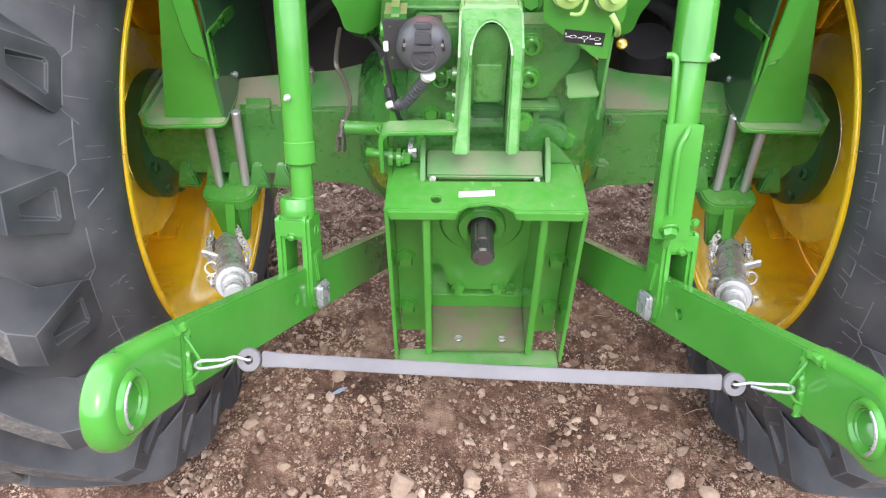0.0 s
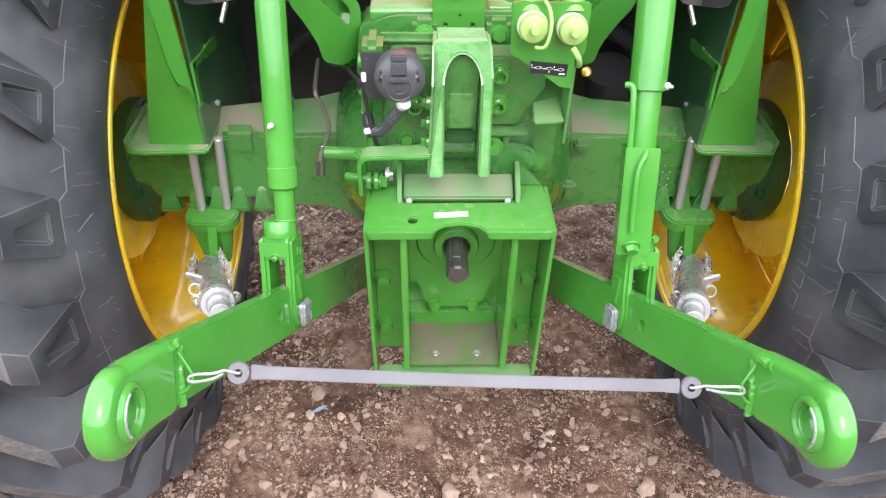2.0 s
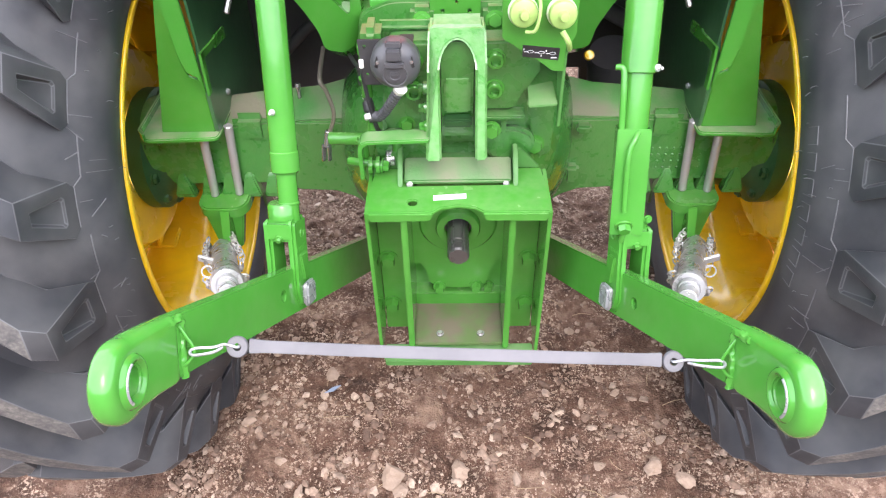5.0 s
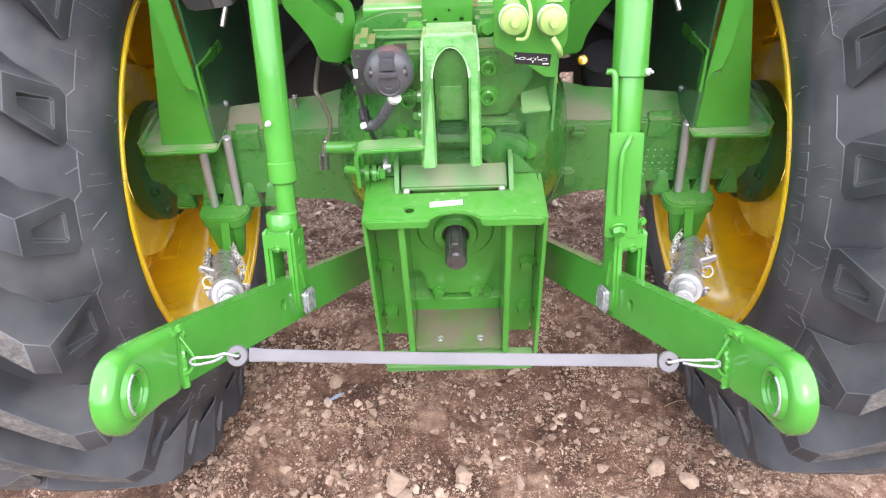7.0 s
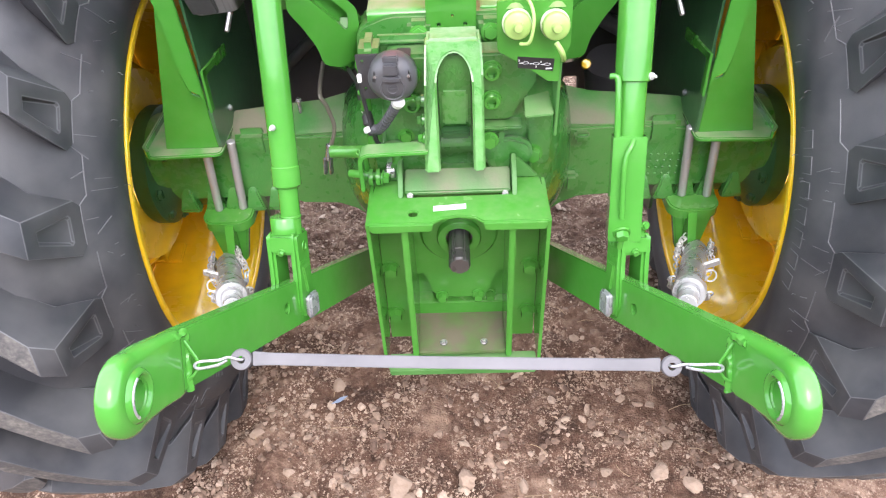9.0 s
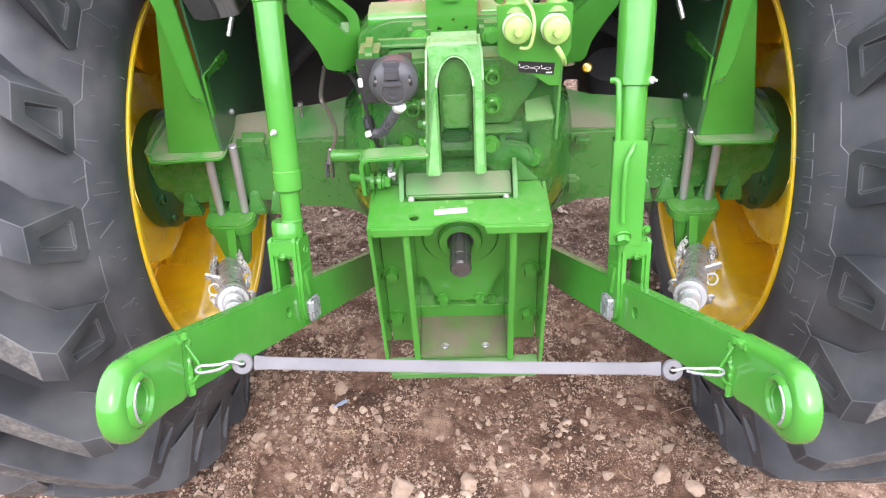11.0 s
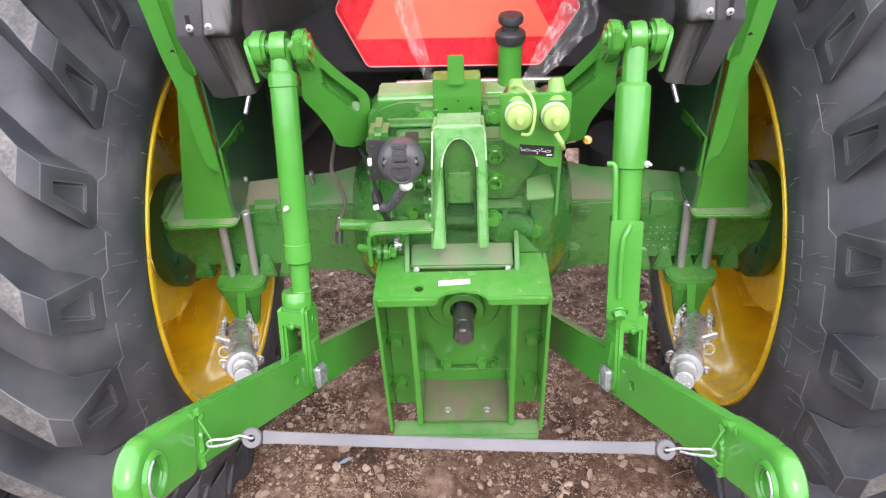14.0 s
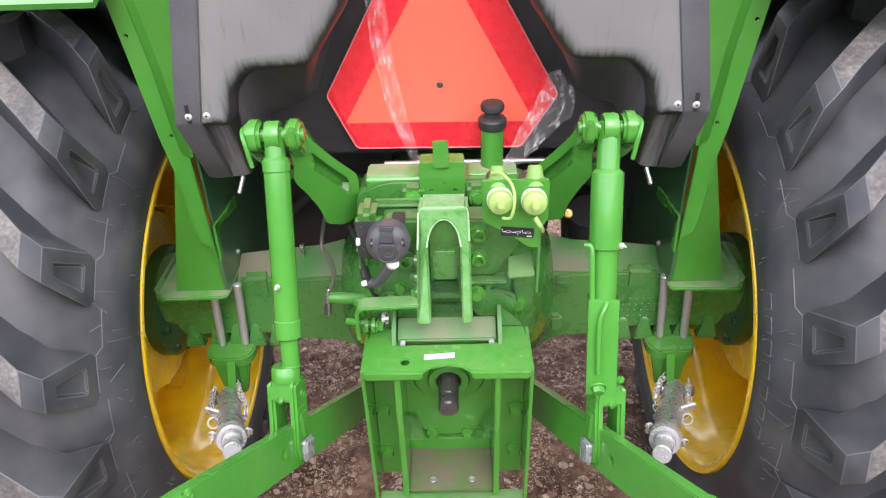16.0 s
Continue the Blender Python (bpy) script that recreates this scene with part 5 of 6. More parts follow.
bracket = prism([(0.0250, 0.753), (0.0420, 0.755), (0.0405, 0.800), (0.0390, 0.900), (0.0380, 0.930), (0.034, 0.934), (-0.034, 0.934), (-0.0385, 0.930), (-0.0400, 0.890), (-0.0455, 0.753)]
                + [(-0.0230, 0.753)] + arch[::-1] + [(0.0245, 0.800)], 0.940, 1.010, "xz", 0.004)
for v in bracket.verts:
    # the upper end slopes forward, the legs lean out a little
    if v.co.y < 0.955:
        v.co.y += max(0.0, v.co.z - 0.896) * 1.25 - max(0.0, 0.896 - v.co.z) * 0.04
fork = part("top_link_bracket", bm_join(bracket, box((0, 1.018, 0.915), (0.074, 0.060, 0.020), 0.005)), BRACKET, tractor, "dusty green cast top link bracket, glare painted in, with a slot", 22)
part("slot_curve", prism([(0.985, 0.912), (1.000, 0.912), (1.000, 0.755), (0.992, 0.760), (0.990, 0.800), (0.984, 0.850), (0.980, 0.886)], -0.0225, 0.0225, "yz", 0.0), CAST, fork, sharp=40)
# paler plate put in for the glint low in the slot
part("glint_plate", prism([(0.9800, 0.862), (0.988, 0.862), (0.998, 0.802), (0.9845, 0.802)], -0.0185, 0.0185, "yz", 0.003), BRACKET, fork, "paler plate standing for the slot's glint")
part("slot_back", box((0.0, 1.004, 0.85), (0.046, 0.010, 0.16), 0.001), CAST, fork)
# a dark block stands for the shadow at the slot's foot
part("slot_shade", box((0.0, 0.980, 0.793), (0.042, 0.020, 0.013), 0.003), HUB, fork, "dark green block for the shadow in the slot")
for k, z in enumerate((0.857, 0.826, 0.796, 0.770)):
    part("bolt", bm_join(rod((-0.039, 0.962, z), (-0.048, 0.962, z), 0.009, n=20), hex_bolt((-0.048, 0.962, z), (-1, 0, 0), 0.0062, 0.006, False)), CAST if k < 2 else GREEN, fork)
# upright plate with a tab behind the bracket
part("hitch_catch", bm_join(
    prism(rounded([(-0.038, 0.966), (0.034, 0.966), (0.034, 0.885), (-0.038, 0.885)], 0.004, 3), 1.070, 1.076, "xz", 0.001, holes=[(-0.020, 0.917, 0.003), (0.018, 0.917, 0.003), (0, 0.930, 0.002)]),
    box((-0.002, 1.088, 0.963), (0.070, 0.030, 0.006), 0.002),
    prism(rounded([(-0.015, 0.958), (0.009, 0.958), (0.009, 1.004), (-0.015, 1.004)], 0.003, 3), 1.065, 1.070, "xz", 0.001)), GREEN, tractor, "green folded sheet metal catch plate")
# filler tube with black cap
filler = part("filler_tube", rod((0.079, 1.122, 0.90), (0.079, 1.122, 1.004), 0.0185, n=28), GREEN, tractor, "green oil filler tube")
part("filler_cap", lathe([(0, 0), (0.021, 0), (0.0225, 0.003), (0.0225, 0.014), (0.020, 0.017), (0.013, 0.019), (0.0125, 0.026), (0.018, 0.030), (0.019, 0.036), (0.017, 0.041), (0, 0.042)], Matrix.Translation((0.079, 1.122, 1.000)), 28), BLACK, filler, "black plastic breather cap")

# ---- trailer socket ----
sock = part("trailer_socket", bm_join(
    lathe([(0, 0.030), (0.0285, 0.030), (0.032, 0.024), (0.0325, 0.006), (0.031, 0.002), (0.026, -0.004), (0.017, -0.0085), (0, -0.010)], frame_of((-0.0800, 0.930, 0.9060), (-0.0800, 1.9, 0.850)), 40)), SOCKET, tractor, "round grey-black plastic trailer socket")
fs = frame_of((-0.0800, 0.930, 0.9060), (-0.0800, 1.9, 0.850), (0, 0, 1)) @ Matrix.Diagonal((0.94, 0.94, 1, 1))


def on_socket(bm):
    bmesh.ops.transform(bm, matrix=fs, verts=bm.verts)
    return bm


part("lid_hinge", on_socket(bm_join(box((0.022, 0, -0.012), (0.016, 0.020, 0.010), 0.002), box((0.008, 0, -0.012), (0.008, 0.026, 0.010), 0.002), box((0.034, 0, -0.004), (0.010, 0.022, 0.012), 0.002))), SOCKET, sock)
# dark raised triangles stand for the shade in the screw pockets
for y in (-1, 1):
    part("pocket_shade", on_socket(prism([(0.017, y * 0.0240), (-0.003, y * 0.0180), (0.002, y * 0.0275)], -0.0062, -0.0030, "xy", 0.0004)), INK, sock)
part("lid_ring", on_socket(bm_join(ring((-0.008, 0, -0.0085), 0.0165, 0.0014), ring((-0.008, 0, -0.0088), 0.0075, 0.001), box((-0.008, 0, -0.0095), (0.0012, 0.009, 0.002), 0), box((-0.005, 0, -0.0095), (0.0012, 0.009, 0.002), 0))), SOCKET, sock)
for y in (-0.023, 0.023):
    part("screw", on_socket(bm_join(lathe([(0, -0.003), (0.0022, -0.003), (0.0027, 0), (0, 0)], Matrix.Translation((0.009, y, -0.0050)), 14))), STEEL, sock, "steel screw")
plate = part("socket_plate", prism([(-0.130, 0.929), (-0.060, 0.929), (-0.060, 0.864), (-0.124, 0.864), (-0.127, 0.890)], 0.958, 0.962, "xz", 0.001, holes=[(-0.120, 0.880, 0.002), (-0.121, 0.920, 0.002)]), BLACK, tractor, "black socket mounting plate")
part("plate_stay", box((-0.070, 0.995, 0.9), (0.02, 0.07, 0.006), 0.001), BLACK, plate)
part("white_collar", rod((-0.074, 0.934, 0.874), (-0.079, 0.938, 0.865), 0.0095, 0.008, 18), WHITE, sock, "white plastic collar")
hose_pts = [V(-0.0775, 0.936, 0.868), V(-0.088, 0.948, 0.846), V(-0.100, 0.962, 0.822), V(-0.111, 0.975, 0.804), V(-0.119, 0.984, 0.800)]
ribs = [tube(hose_pts, 0.0062, 10, 6)]
for i in range(len(hose_pts) - 1):
    for k in range(4):
        p = hose_pts[i].lerp(hose_pts[i + 1], k / 4)
        ribs.append(ring((0, 0, 0), 0.0062, 0.0014, frame_of(p, hose_pts[i + 1]), 12, 5))
part("cable_conduit", bm_join(*ribs), SOCKET, sock, "corrugated grey cable conduit")
part("connector", bm_join(rod((-0.122, 0.984, 0.790), (-0.133, 1.016, 0.828), 0.0062, n=14), rod((-0.127, 0.994, 0.801), (-0.130, 1.004, 0.813), 0.0082, n=14), box((-0.134, 1.02, 0.845), (0.016, 0.014, 0.030), 0.002)), BLACK, sock, "black plug connector")
part("white_clip", rod((-0.1255, 0.988, 0.792), (-0.1275, 0.993, 0.799), 0.0088, n=14), WHITE, sock, "white plastic clip")
part("white_clip", rod((-0.1305, 1.008, 0.814), (-0.1325, 1.013, 0.821), 0.0070, n=14), WHITE, sock, "white plastic clip")
part("white_clip", box((-0.1265, 0.9555, 0.897), (0.006, 0.005, 0.012), 0.001), WHITE, sock, "white plastic clip")
for k, (dx, pts) in enumerate(((0, [(-0.134, 1.02, 0.845), (-0.142, 1.03, 0.852), (-0.152, 1.06, 0.846), (-0.172, 1.13, 0.830)]), (1, [(-0.121, 0.982, 0.800), (-0.128, 0.985, 0.840), (-0.130, 0.988, 0.868), (-0.120, 0.990, 0.895)]),
                                (2, [(-0.120, 0.983, 0.796), (-0.118, 0.990, 0.775), (-0.112, 1.0, 0.760)]))):
    part("cable", tube(pts, 0.0032, 8), BLACK, sock)

# ---- coupler plate with two capped couplings ----
cp = part("coupler_plate", prism(rounded([(0.055, 1.000), (0.149, 1.000), (0.150, 0.939), (0.140, 0.916), (0.140, 0.888), (0.124, 0.889), (0.103, 0.905), (0.057, 0.935)], 0.004, 3), 0.944, 0.950, "xz", 0.001), GREEN, tractor, "green plate carrying two hydraulic couplings")
part("plate_stay", bm_join(prism([(0.944, 0.930), (0.990, 0.925), (0.990, 0.86), (0.950, 0.800), (0.944, 0.805)], 0.1375, 0.1415, "yz", 0.001),
                           prism(rounded([(0.095, 0.930), (0.134, 0.935), (0.134, 1.0), (0.098, 0.985)], 0.003, 2), 0.842, 0.845, "xy", 0.001), box((0.115, 0.945, 0.8415), (0.042, 0.003, 0.007), 0.001)), DUSTY, cp, "dusty folded stay")
for x, z in ((0.0800, 0.9725), (0.1275, 0.9700)):
    f = frame_of((x, 0.944, z), (x, 0.0, z + 0.20))
    cap = part("dust_cap", lathe([(0.016, 0.0), (0.0172, 0.004), (0.0172, 0.020), (0.016, 0.023), (0.0125, 0.025), (0.009, 0.025), (0.0065, 0.026), (0.006, 0.034), (0.005, 0.037), (0, 0.038)], f, 30), LIME, cp, "lime green plastic dust cap")
    part("cap_ring", bm_join(*[lathe([(0.0165, h), (0.0180, h), (0.0184, h + 0.0015), (0.0180, h + 0.003), (0.0165, h + 0.003)], f, 30) for h in (0.002, 0.0058, 0.0096)]), surface("pale_lime_plastic", (0.66, 0.70, 0.52), 0.4, coat=0.1), cap, "pale lime plastic ring")
    part("coupling", rod((x, 0.95, z), (x, 1.02, z - 0.01), 0.017, n=20), DARKSTEEL, cp, "dark steel coupling body")
part("cap_cord", tube([(0.083, 0.916, 0.957), (0.094, 0.910, 0.962), (0.099, 0.918, 0.985), (0.095, 0.930, 1.002), (0.082, 0.942, 1.012), (0.070, 0.952, 1.008)], 0.0022, 8), LIME, cp, "pale lime cord")
part("cap_cord", tube([(0.127, 0.914, 0.958), (0.134, 0.908, 0.948), (0.138, 0.915, 0.936), (0.140, 0.928, 0.928)], 0.0035, 8), LIME, cp, "pale lime cord")
for x in (0.070, 0.122):
    part("cord_knot", lathe([(0, 0), (0.0165, 0.0), (0.016, 0.006), (0.0115, 0.016), (0.010, 0.026), (0.0080, 0.029), (0, 0.029)], frame_of((x + 0.008, 0.955, 0.985), (x + 0.008, 0.985, 1.05)), 18), surface("pale_green_rubber", (0.17, 0.34, 0.07), 0.5, dust=0.2), cp)
decal = part("coupler_label", prism([(0.083, 0.9265), (0.131, 0.9215), (0.130, 0.9045), (0.0835, 0.9105)], 0.9436, 0.944, "xz"), INK, cp, "black label with white coupling symbols")
for k, x in enumerate((0.0935, 0.1075, 0.1220)):
    z = 0.9172 - 0.10 * (x - 0.0935)
    part("symbol", bm_join(ring((0, 0, 0), 0.0028, 0.00035, Matrix.Translation((x, 0.9434, z)) @ Matrix.Rotation(math.pi / 2, 4, 'X') @ Matrix.Diagonal((1.35, 0.62, 0.4, 1)), 16, 5),
                           box((x - 0.0062, 0.9434, z), (0.0045, 0.0005, 0.0007), 0),
                           box((x - 0.0085, 0.9434, z + 0.0036) if k != 1 else (x, 0.9434, z - 0.0042), (0.0010, 0.0005, 0.0024), 0)), PAPER, decal)
part("symbol", box((0.124, 0.9434, 0.9085), (0.0075, 0.0005, 0.0016), 0), PAPER, decal)

# ---- levers and cable on the rear cover ----
lever = part("control_lever", prism([(-0.040, 0.792), (-0.128, 0.789), (-0.137, 0.785), (-0.1415, 0.776), (-0.142, 0.722), (-0.1365, 0.722), (-0.136, 0.773), (-0.133, 0.779), (-0.127, 0.7825), (-0.040, 0.785)], 0.934, 0.962, "xz", 0.0015), FOOT, tractor, "green flat steel lever with a bent end")
part("lever_bolt", bm_join(rod((-0.166, 0.985, 0.722), (-0.105, 0.970, 0.722), 0.0065, n=16), *[lathe([(0, 0), (0.0135, 0), (0.0135, 0.006), (0, 0.006)], frame_of((x, 0.973, 0.722), (x + 1, 0.96, 0.722)), 20) for x in (-0.133, -0.122)],
                           hex_bolt((-0.112, 0.972, 0.722), (1, -0.2, 0), 0.009, 0.010)), GREEN, lever)
part("bright_spacer", rod((-0.108, 0.99, 0.722), (-0.094, 0.99, 0.722), 0.0125, n=20), STEEL, lever, "bare steel spacer")
part("cross_rod", rod((-0.205, 1.06, 0.713), (-0.130, 1.05, 0.717), 0.0105, n=18), GREEN, lever)
CABLE = [(-0.222, 1.20, 0.800), (-0.218, 1.115, 0.789), (-0.210, 1.112, 0.768), (-0.203, 1.112, 0.736), (-0.205, 1.112, 0.714), (-0.216, 1.112, 0.686)]
cable = part("brake_cable", tube(CABLE, 0.0036, 8), WIRE, tractor, "grey steel control cable with fork end")
e0, e1 = Vector(CABLE[-1]), Vector(CABLE[-1]) + V(-0.006, -0.004, -0.022)
part("cable_end", bm_join(rod(e0 + V(0, 0, 0.008), e1, 0.0058, n=12), bar(e1 + V(-0.004, 0, 0.006), e1 + V(-0.007, -0.004, -0.026), 0.004, 0.009, 0.001), bar(e1 + V(0.005, 0, 0.004), e1 + V(0.003, -0.004, -0.026), 0.004, 0.009, 0.001)), STEEL, cable, "bright steel fork")
for k, (x, y, z) in enumerate(((-0.125, 1.0, 0.780), (-0.142, 0.995, 0.735), (-0.090, 0.99, 0.745), (-0.13, 1.01, 0.83))):
    part("fitting", bm_join(rod((x, y, z - 0.014), (x, y, z + 0.016), 0.0085, 0.007, 14), hex_bolt((x, y, z + 0.016), (0, 0, 1), 0.008, 0.007)), GREEN, tractor)
part("cover_bolt", hex_bolt((0.119, 1.028, 0.720), (0, -1, 0.1), 0.0125, 0.014), GREEN, tractor)
part("bracket_tab", box((0.219, 1.150, 0.670), (0.026, 0.024, 0.016), 0.004), CAST, tractor)
part("cast_boss", box((0.207, 1.150, 0.575), (0.026, 0.024, 0.036), 0.006), CAST, tractor)
part("bolt_plate", prism(rounded([(0.102, 0.800), (0.146, 0.800), (0.146, 0.702), (0.130, 0.694), (0.108, 0.700), (0.100, 0.722), (0.112, 0.745), (0.100, 0.765)], 0.009), 1.028, 1.046, "xz", 0.003), CAST, tractor)
part("cover_bolt", hex_bolt((0.050, 0.990, 0.771), (0, -1, 0.15), 0.0105, 0.014), GREEN, tractor)
part("breather", bm_join(rod((-0.276, 1.20, 0.69), (-0.276, 1.20, 0.728), 0.0035, n=14), hex_bolt((-0.276, 1.20, 0.728), (0, 0, 1), 0.0046, 0.006)), STEEL, tractor, "small steel breather on the axle")
hose = part("hydraulic_hose", tube([(0.20, 1.25, 0.90), (0.235, 1.30, 0.84), (0.275, 1.33, 0.80), (0.33, 1.34, 0.76), (0.36, 1.36, 0.68)], 0.016, 10), BLACK, tractor, "black rubber hydraulic hose")
part("oil_filter", bm_join(lathe([(0, 0), (0.040, 0), (0.046, 0.006), (0.046, 0.085), (0.043, 0.092), (0.043, 0.10), (0, 0.10)], frame_of((0.300, 1.33, 0.640), (0.275, 1.28, 0.80)), 32)), BLACK, tractor, "black oil filter")
part("hydraulic_hose", tube([(-0.16, 1.22, 0.86), (-0.20, 1.24, 0.83), (-0.25, 1.30, 0.80), (-0.34, 1.36, 0.70)], 0.010, 10), BLACK, tractor, "black rubber hydraulic hose")
part("hose_cap", lathe([(0, 0), (0.0095, 0), (0.0100, 0.004), (0.008, 0.008), (0, 0.009)], frame_of((0.243, 1.300, 0.728), (0.22, 1.0, 0.95)), 18), YELLOW, hose, "yellow plastic cap")

# ---- fender brackets, clamp studs, stabilisers ----
for s in (-1, 1):
    foot = part("fender_foot", bm_join(
        prism(rounded([(s * 0.400, 1.100), (s * 0.522, 1.094), (s * 0.536, 1.112), (s * 0.536, 1.235), (s * 0.400, 1.235)], 0.012), 0.682, 0.690, "xy", 0.002),
        prism(rounded([(s * 0.523, 1.094), (s * 0.537, 1.112), (s * 0.537, 1.235), (s * 0.531, 1.235), (s * 0.531, 1.114), (s * 0.521, 1.100)], 0.003, 2), 0.684, 0.701, "xy", 0.0015)), FOOT, tractor, "green folded fender mounting bracket")
    part("gusset", prism([(s * 0.499, 0.690), (s * 0.408, 0.690), (s * 0.408, 0.785), (s * 0.427, 0.793), (s * 0.434, 0.826), (s * 0.437, 0.881), (s * 0.438, 0.940), (s * 0.443, 0.940)], 1.118, 1.124, "xz", 0.001), GREEN, foot)
    part("web", prism(rounded([(1.115, 0.690), (1.262, 0.655), (1.270, 0.40), (1.72, 0.40), (1.72, 0.985), (1.20, 0.99), (1.115, 0.82)], 0.01, 3), s * 0.404 - 0.003, s * 0.404 + 0.003, "yz", 0.001), WEB, foot, "dusty inner fender wall, shade painted in")
    part("stay", bm_join(bar((s * 0.3905, 1.094, 0.775), (s * 0.3905, 1.099, 0.845), 0.004, 0.015, 0.001, (0, 1, 0)), bar((s * 0.3905, 1.096, 0.839), (s * 0.3905, 1.170, 0.829), 0.004, 0.013, 0.001, (0, 0, 1)), bar((s * 0.3905, 1.165, 0.829), (s * 0.3905, 1.222, 0.820), 0.004, 0.020, 0.001, (0, 0, 1))), GREEN, foot)
    part("bolt", hex_bolt((s * 0.400, 1.200, 0.720), (-s, 0, 0), 0.0042, 0.004), PINHEAD, foot, "zinc bolt")
    # long folded edge of the fender
    fe = part("fender_edge", prism([(s * 0.394, 0.78), (s * 0.3965, 0.795), (s * 0.401, 0.809), (s * 0.415, 0.818), (s * 0.421, 0.8465), (s * 0.424, 0.900), (s * 0.428, 0.950), (s * 0.438, 1.01), (s * 0.461, 1.22), (s * 0.485, 1.40), (s * 0.49, 1.70), (s * 0.462, 1.70), (s * 0.456, 1.40), (s * 0.430, 1.19), (s * 0.421, 1.12), (s * 0.416, 1.05), (s * 0.409, 0.985), (s * 0.398, 0.975), (s * 0.398, 0.95)], 1.084, 1.090, "xz", 0.001,
                              holes=[(s * 0.418, 1.015, 0.003), (s * 0.445, 1.17, 0.003)]), GREEN, tractor, "long green folded fender edge")
    # the inner part of the sheet steps back along a fold
    part("fender_fold", smooth_block([[(s * x, y, z) for x, y in ((xf + 0.001, 1.0856), (xf - 0.008, 1.0955), (xi, 1.0965), (xi, 1.1015), (xf - 0.010, 1.1015), (xf + 0.001, 1.0915))]
                                      for z, xf, xi in ((0.972, 0.408, 0.397), (0.985, 0.409, 0.396), (1.05, 0.416, 0.385), (1.12, 0.421, 0.372), (1.19, 0.430, 0.360), (1.40, 0.456, 0.350), (1.70, 0.462, 0.340))]), GREEN, fe, sharp=25)
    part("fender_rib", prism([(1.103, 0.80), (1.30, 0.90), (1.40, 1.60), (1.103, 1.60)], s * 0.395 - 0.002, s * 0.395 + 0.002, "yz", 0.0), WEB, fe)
    # studs through the foot
    clamp = part("clamp_block", bm_join(
        prism(rounded([(s * 0.385, 1.118), (s * 0.400, 1.100), (s * 0.462, 1.100), (s * 0.478, 1.118), (s * 0.478, 1.22), (s * 0.385, 1.22)], 0.012), 0.514, 0.537, "xy", 0.003),
        prism([(s * 0.394, 0.516), (s * 0.466, 0.516), (s * 0.454, 0.435), (s * 0.412, 0.435)], 1.108, 1.128, "xz", 0.003),
        smooth_block([[(s * (0.425 + w), y, z) for w, y, z in ((-h, 1.12, zz), (h, 1.12, zz), (h, yf, zz), (-h, yf, zz))] for h, zz, yf in ((0.008, 0.530, 1.098), (0.0075, 0.50, 1.082), (0.006, 0.445, 1.054))])), GREEN, tractor, "green cast stabiliser clamp under the axle")
    shift = -0.009 if s < 0 else 0.0
    for (x0, y0, z0), (x1, y1, z1) in (((0.441 + shift, 1.118, 0.686), (0.459 + shift, 1.140, 0.539)), ((0.401 + shift, 1.138, 0.690), (0.414 + shift, 1.143, 0.539))):
        stud = part("clamp_stud", rod((s * x0, y0, z0), (s * x1, y1, z1), 0.0078, n=20), BRIGHT, foot, "bare steel threaded stud")
    # stabiliser with pin and chain
    a, b = V(s * 0.436, 1.072, 0.466), (V(-0.350, 0.857, 0.592) if s < 0 else V(0.337, 0.834, 0.600))
    b += (b - a).normalized() * 0.014
    c = b + (b - a).normalized() * 0.06
    n = (b - a).length
    stab = part("stabiliser", bm_join(
        lathe([(0, 0.012), (0.017, 0.012), (0.0200, 0.018), (0.0208, 0.025), (0.0208, n * 0.88), (0.0240, n * 0.90), (0.0245, n * 0.97), (0.0230, n), (0.0165, n), (0.0150, n * 0.97), (0, n * 0.97)], frame_of(a, b), 30),
        rod(b.lerp(a, 0.35), c, 0.0140, n=18), box(a, (0.022, 0.026, 0.03), 0.004)), GALV, tractor, "bright zinc telescopic stabiliser with chain and pin", 30)
    for k in range(5):
        part("thread", ring(b.lerp(c, -0.12 + k * 0.08), 0.0140, 0.0024, frame_of((0, 0, 0), c - b), 18, 6), GALV, stab)
    d = (b - a).normalized()
    h = V(s, 0.15, 0.25).normalized()
    p = a.lerp(b, 0.52)
    part("lock_pin", bm_join(bar(p - h * 0.03, p + h * 0.046, 0.006, 0.014, 0.002), rod(p - V(0, 0.030, -0.012), p + V(0, 0.02, 0), 0.0065, n=14)), GALV, stab)
    part("anchor_bolt", bm_join(hex_bolt(a + V(-0.022, -0.01, 0.004), (-1, 0, 0), 0.011, 0.009), rod(a + V(-0.024, -0.01, 0.004), a + V(0.03, -0.01, 0.004), 0.008, n=14), hex_bolt(a + V(0.022, -0.01, 0.004), (1, 0, 0), 0.011, 0.010)), STEEL, stab)
    first = None
    along_pipe = frame_of(a, b, (0, 0, 1))
    for strand in (-1, 1):
        count = 28
        pts = []
        for k in range(count + 1):
            t = k / count
            turn = strand * (0.5 + 4.6 * t) + 0.35 * math.sin(t * 11 + strand)
            r = 0.0265 + 0.0045 * abs(math.sin(t * 5 + strand))
            # the chain lies slack over the upper side of the pipe
            pts.append(along_pipe @ Vector((r * math.cos(turn), r * math.sin(turn), n * (0.02 + 0.92 * t))))
        for k in range(count):
            m = frame_of(pts[k], pts[k + 1], (1, 0, 0) if k % 2 else (0, 1, 0.4))
            if first is None:
                lb = ring((0, 0, 0), 0.0086, 0.0017, Matrix.Diagonal((0.62, 1.0, 1, 1)), 14, 6)
                bmesh.ops.rotate(lb, matrix=Matrix.Rotation(math.pi / 2, 3, 'X'), verts=lb.verts)
                first = part("chain_link", lb, ZINC, stab)
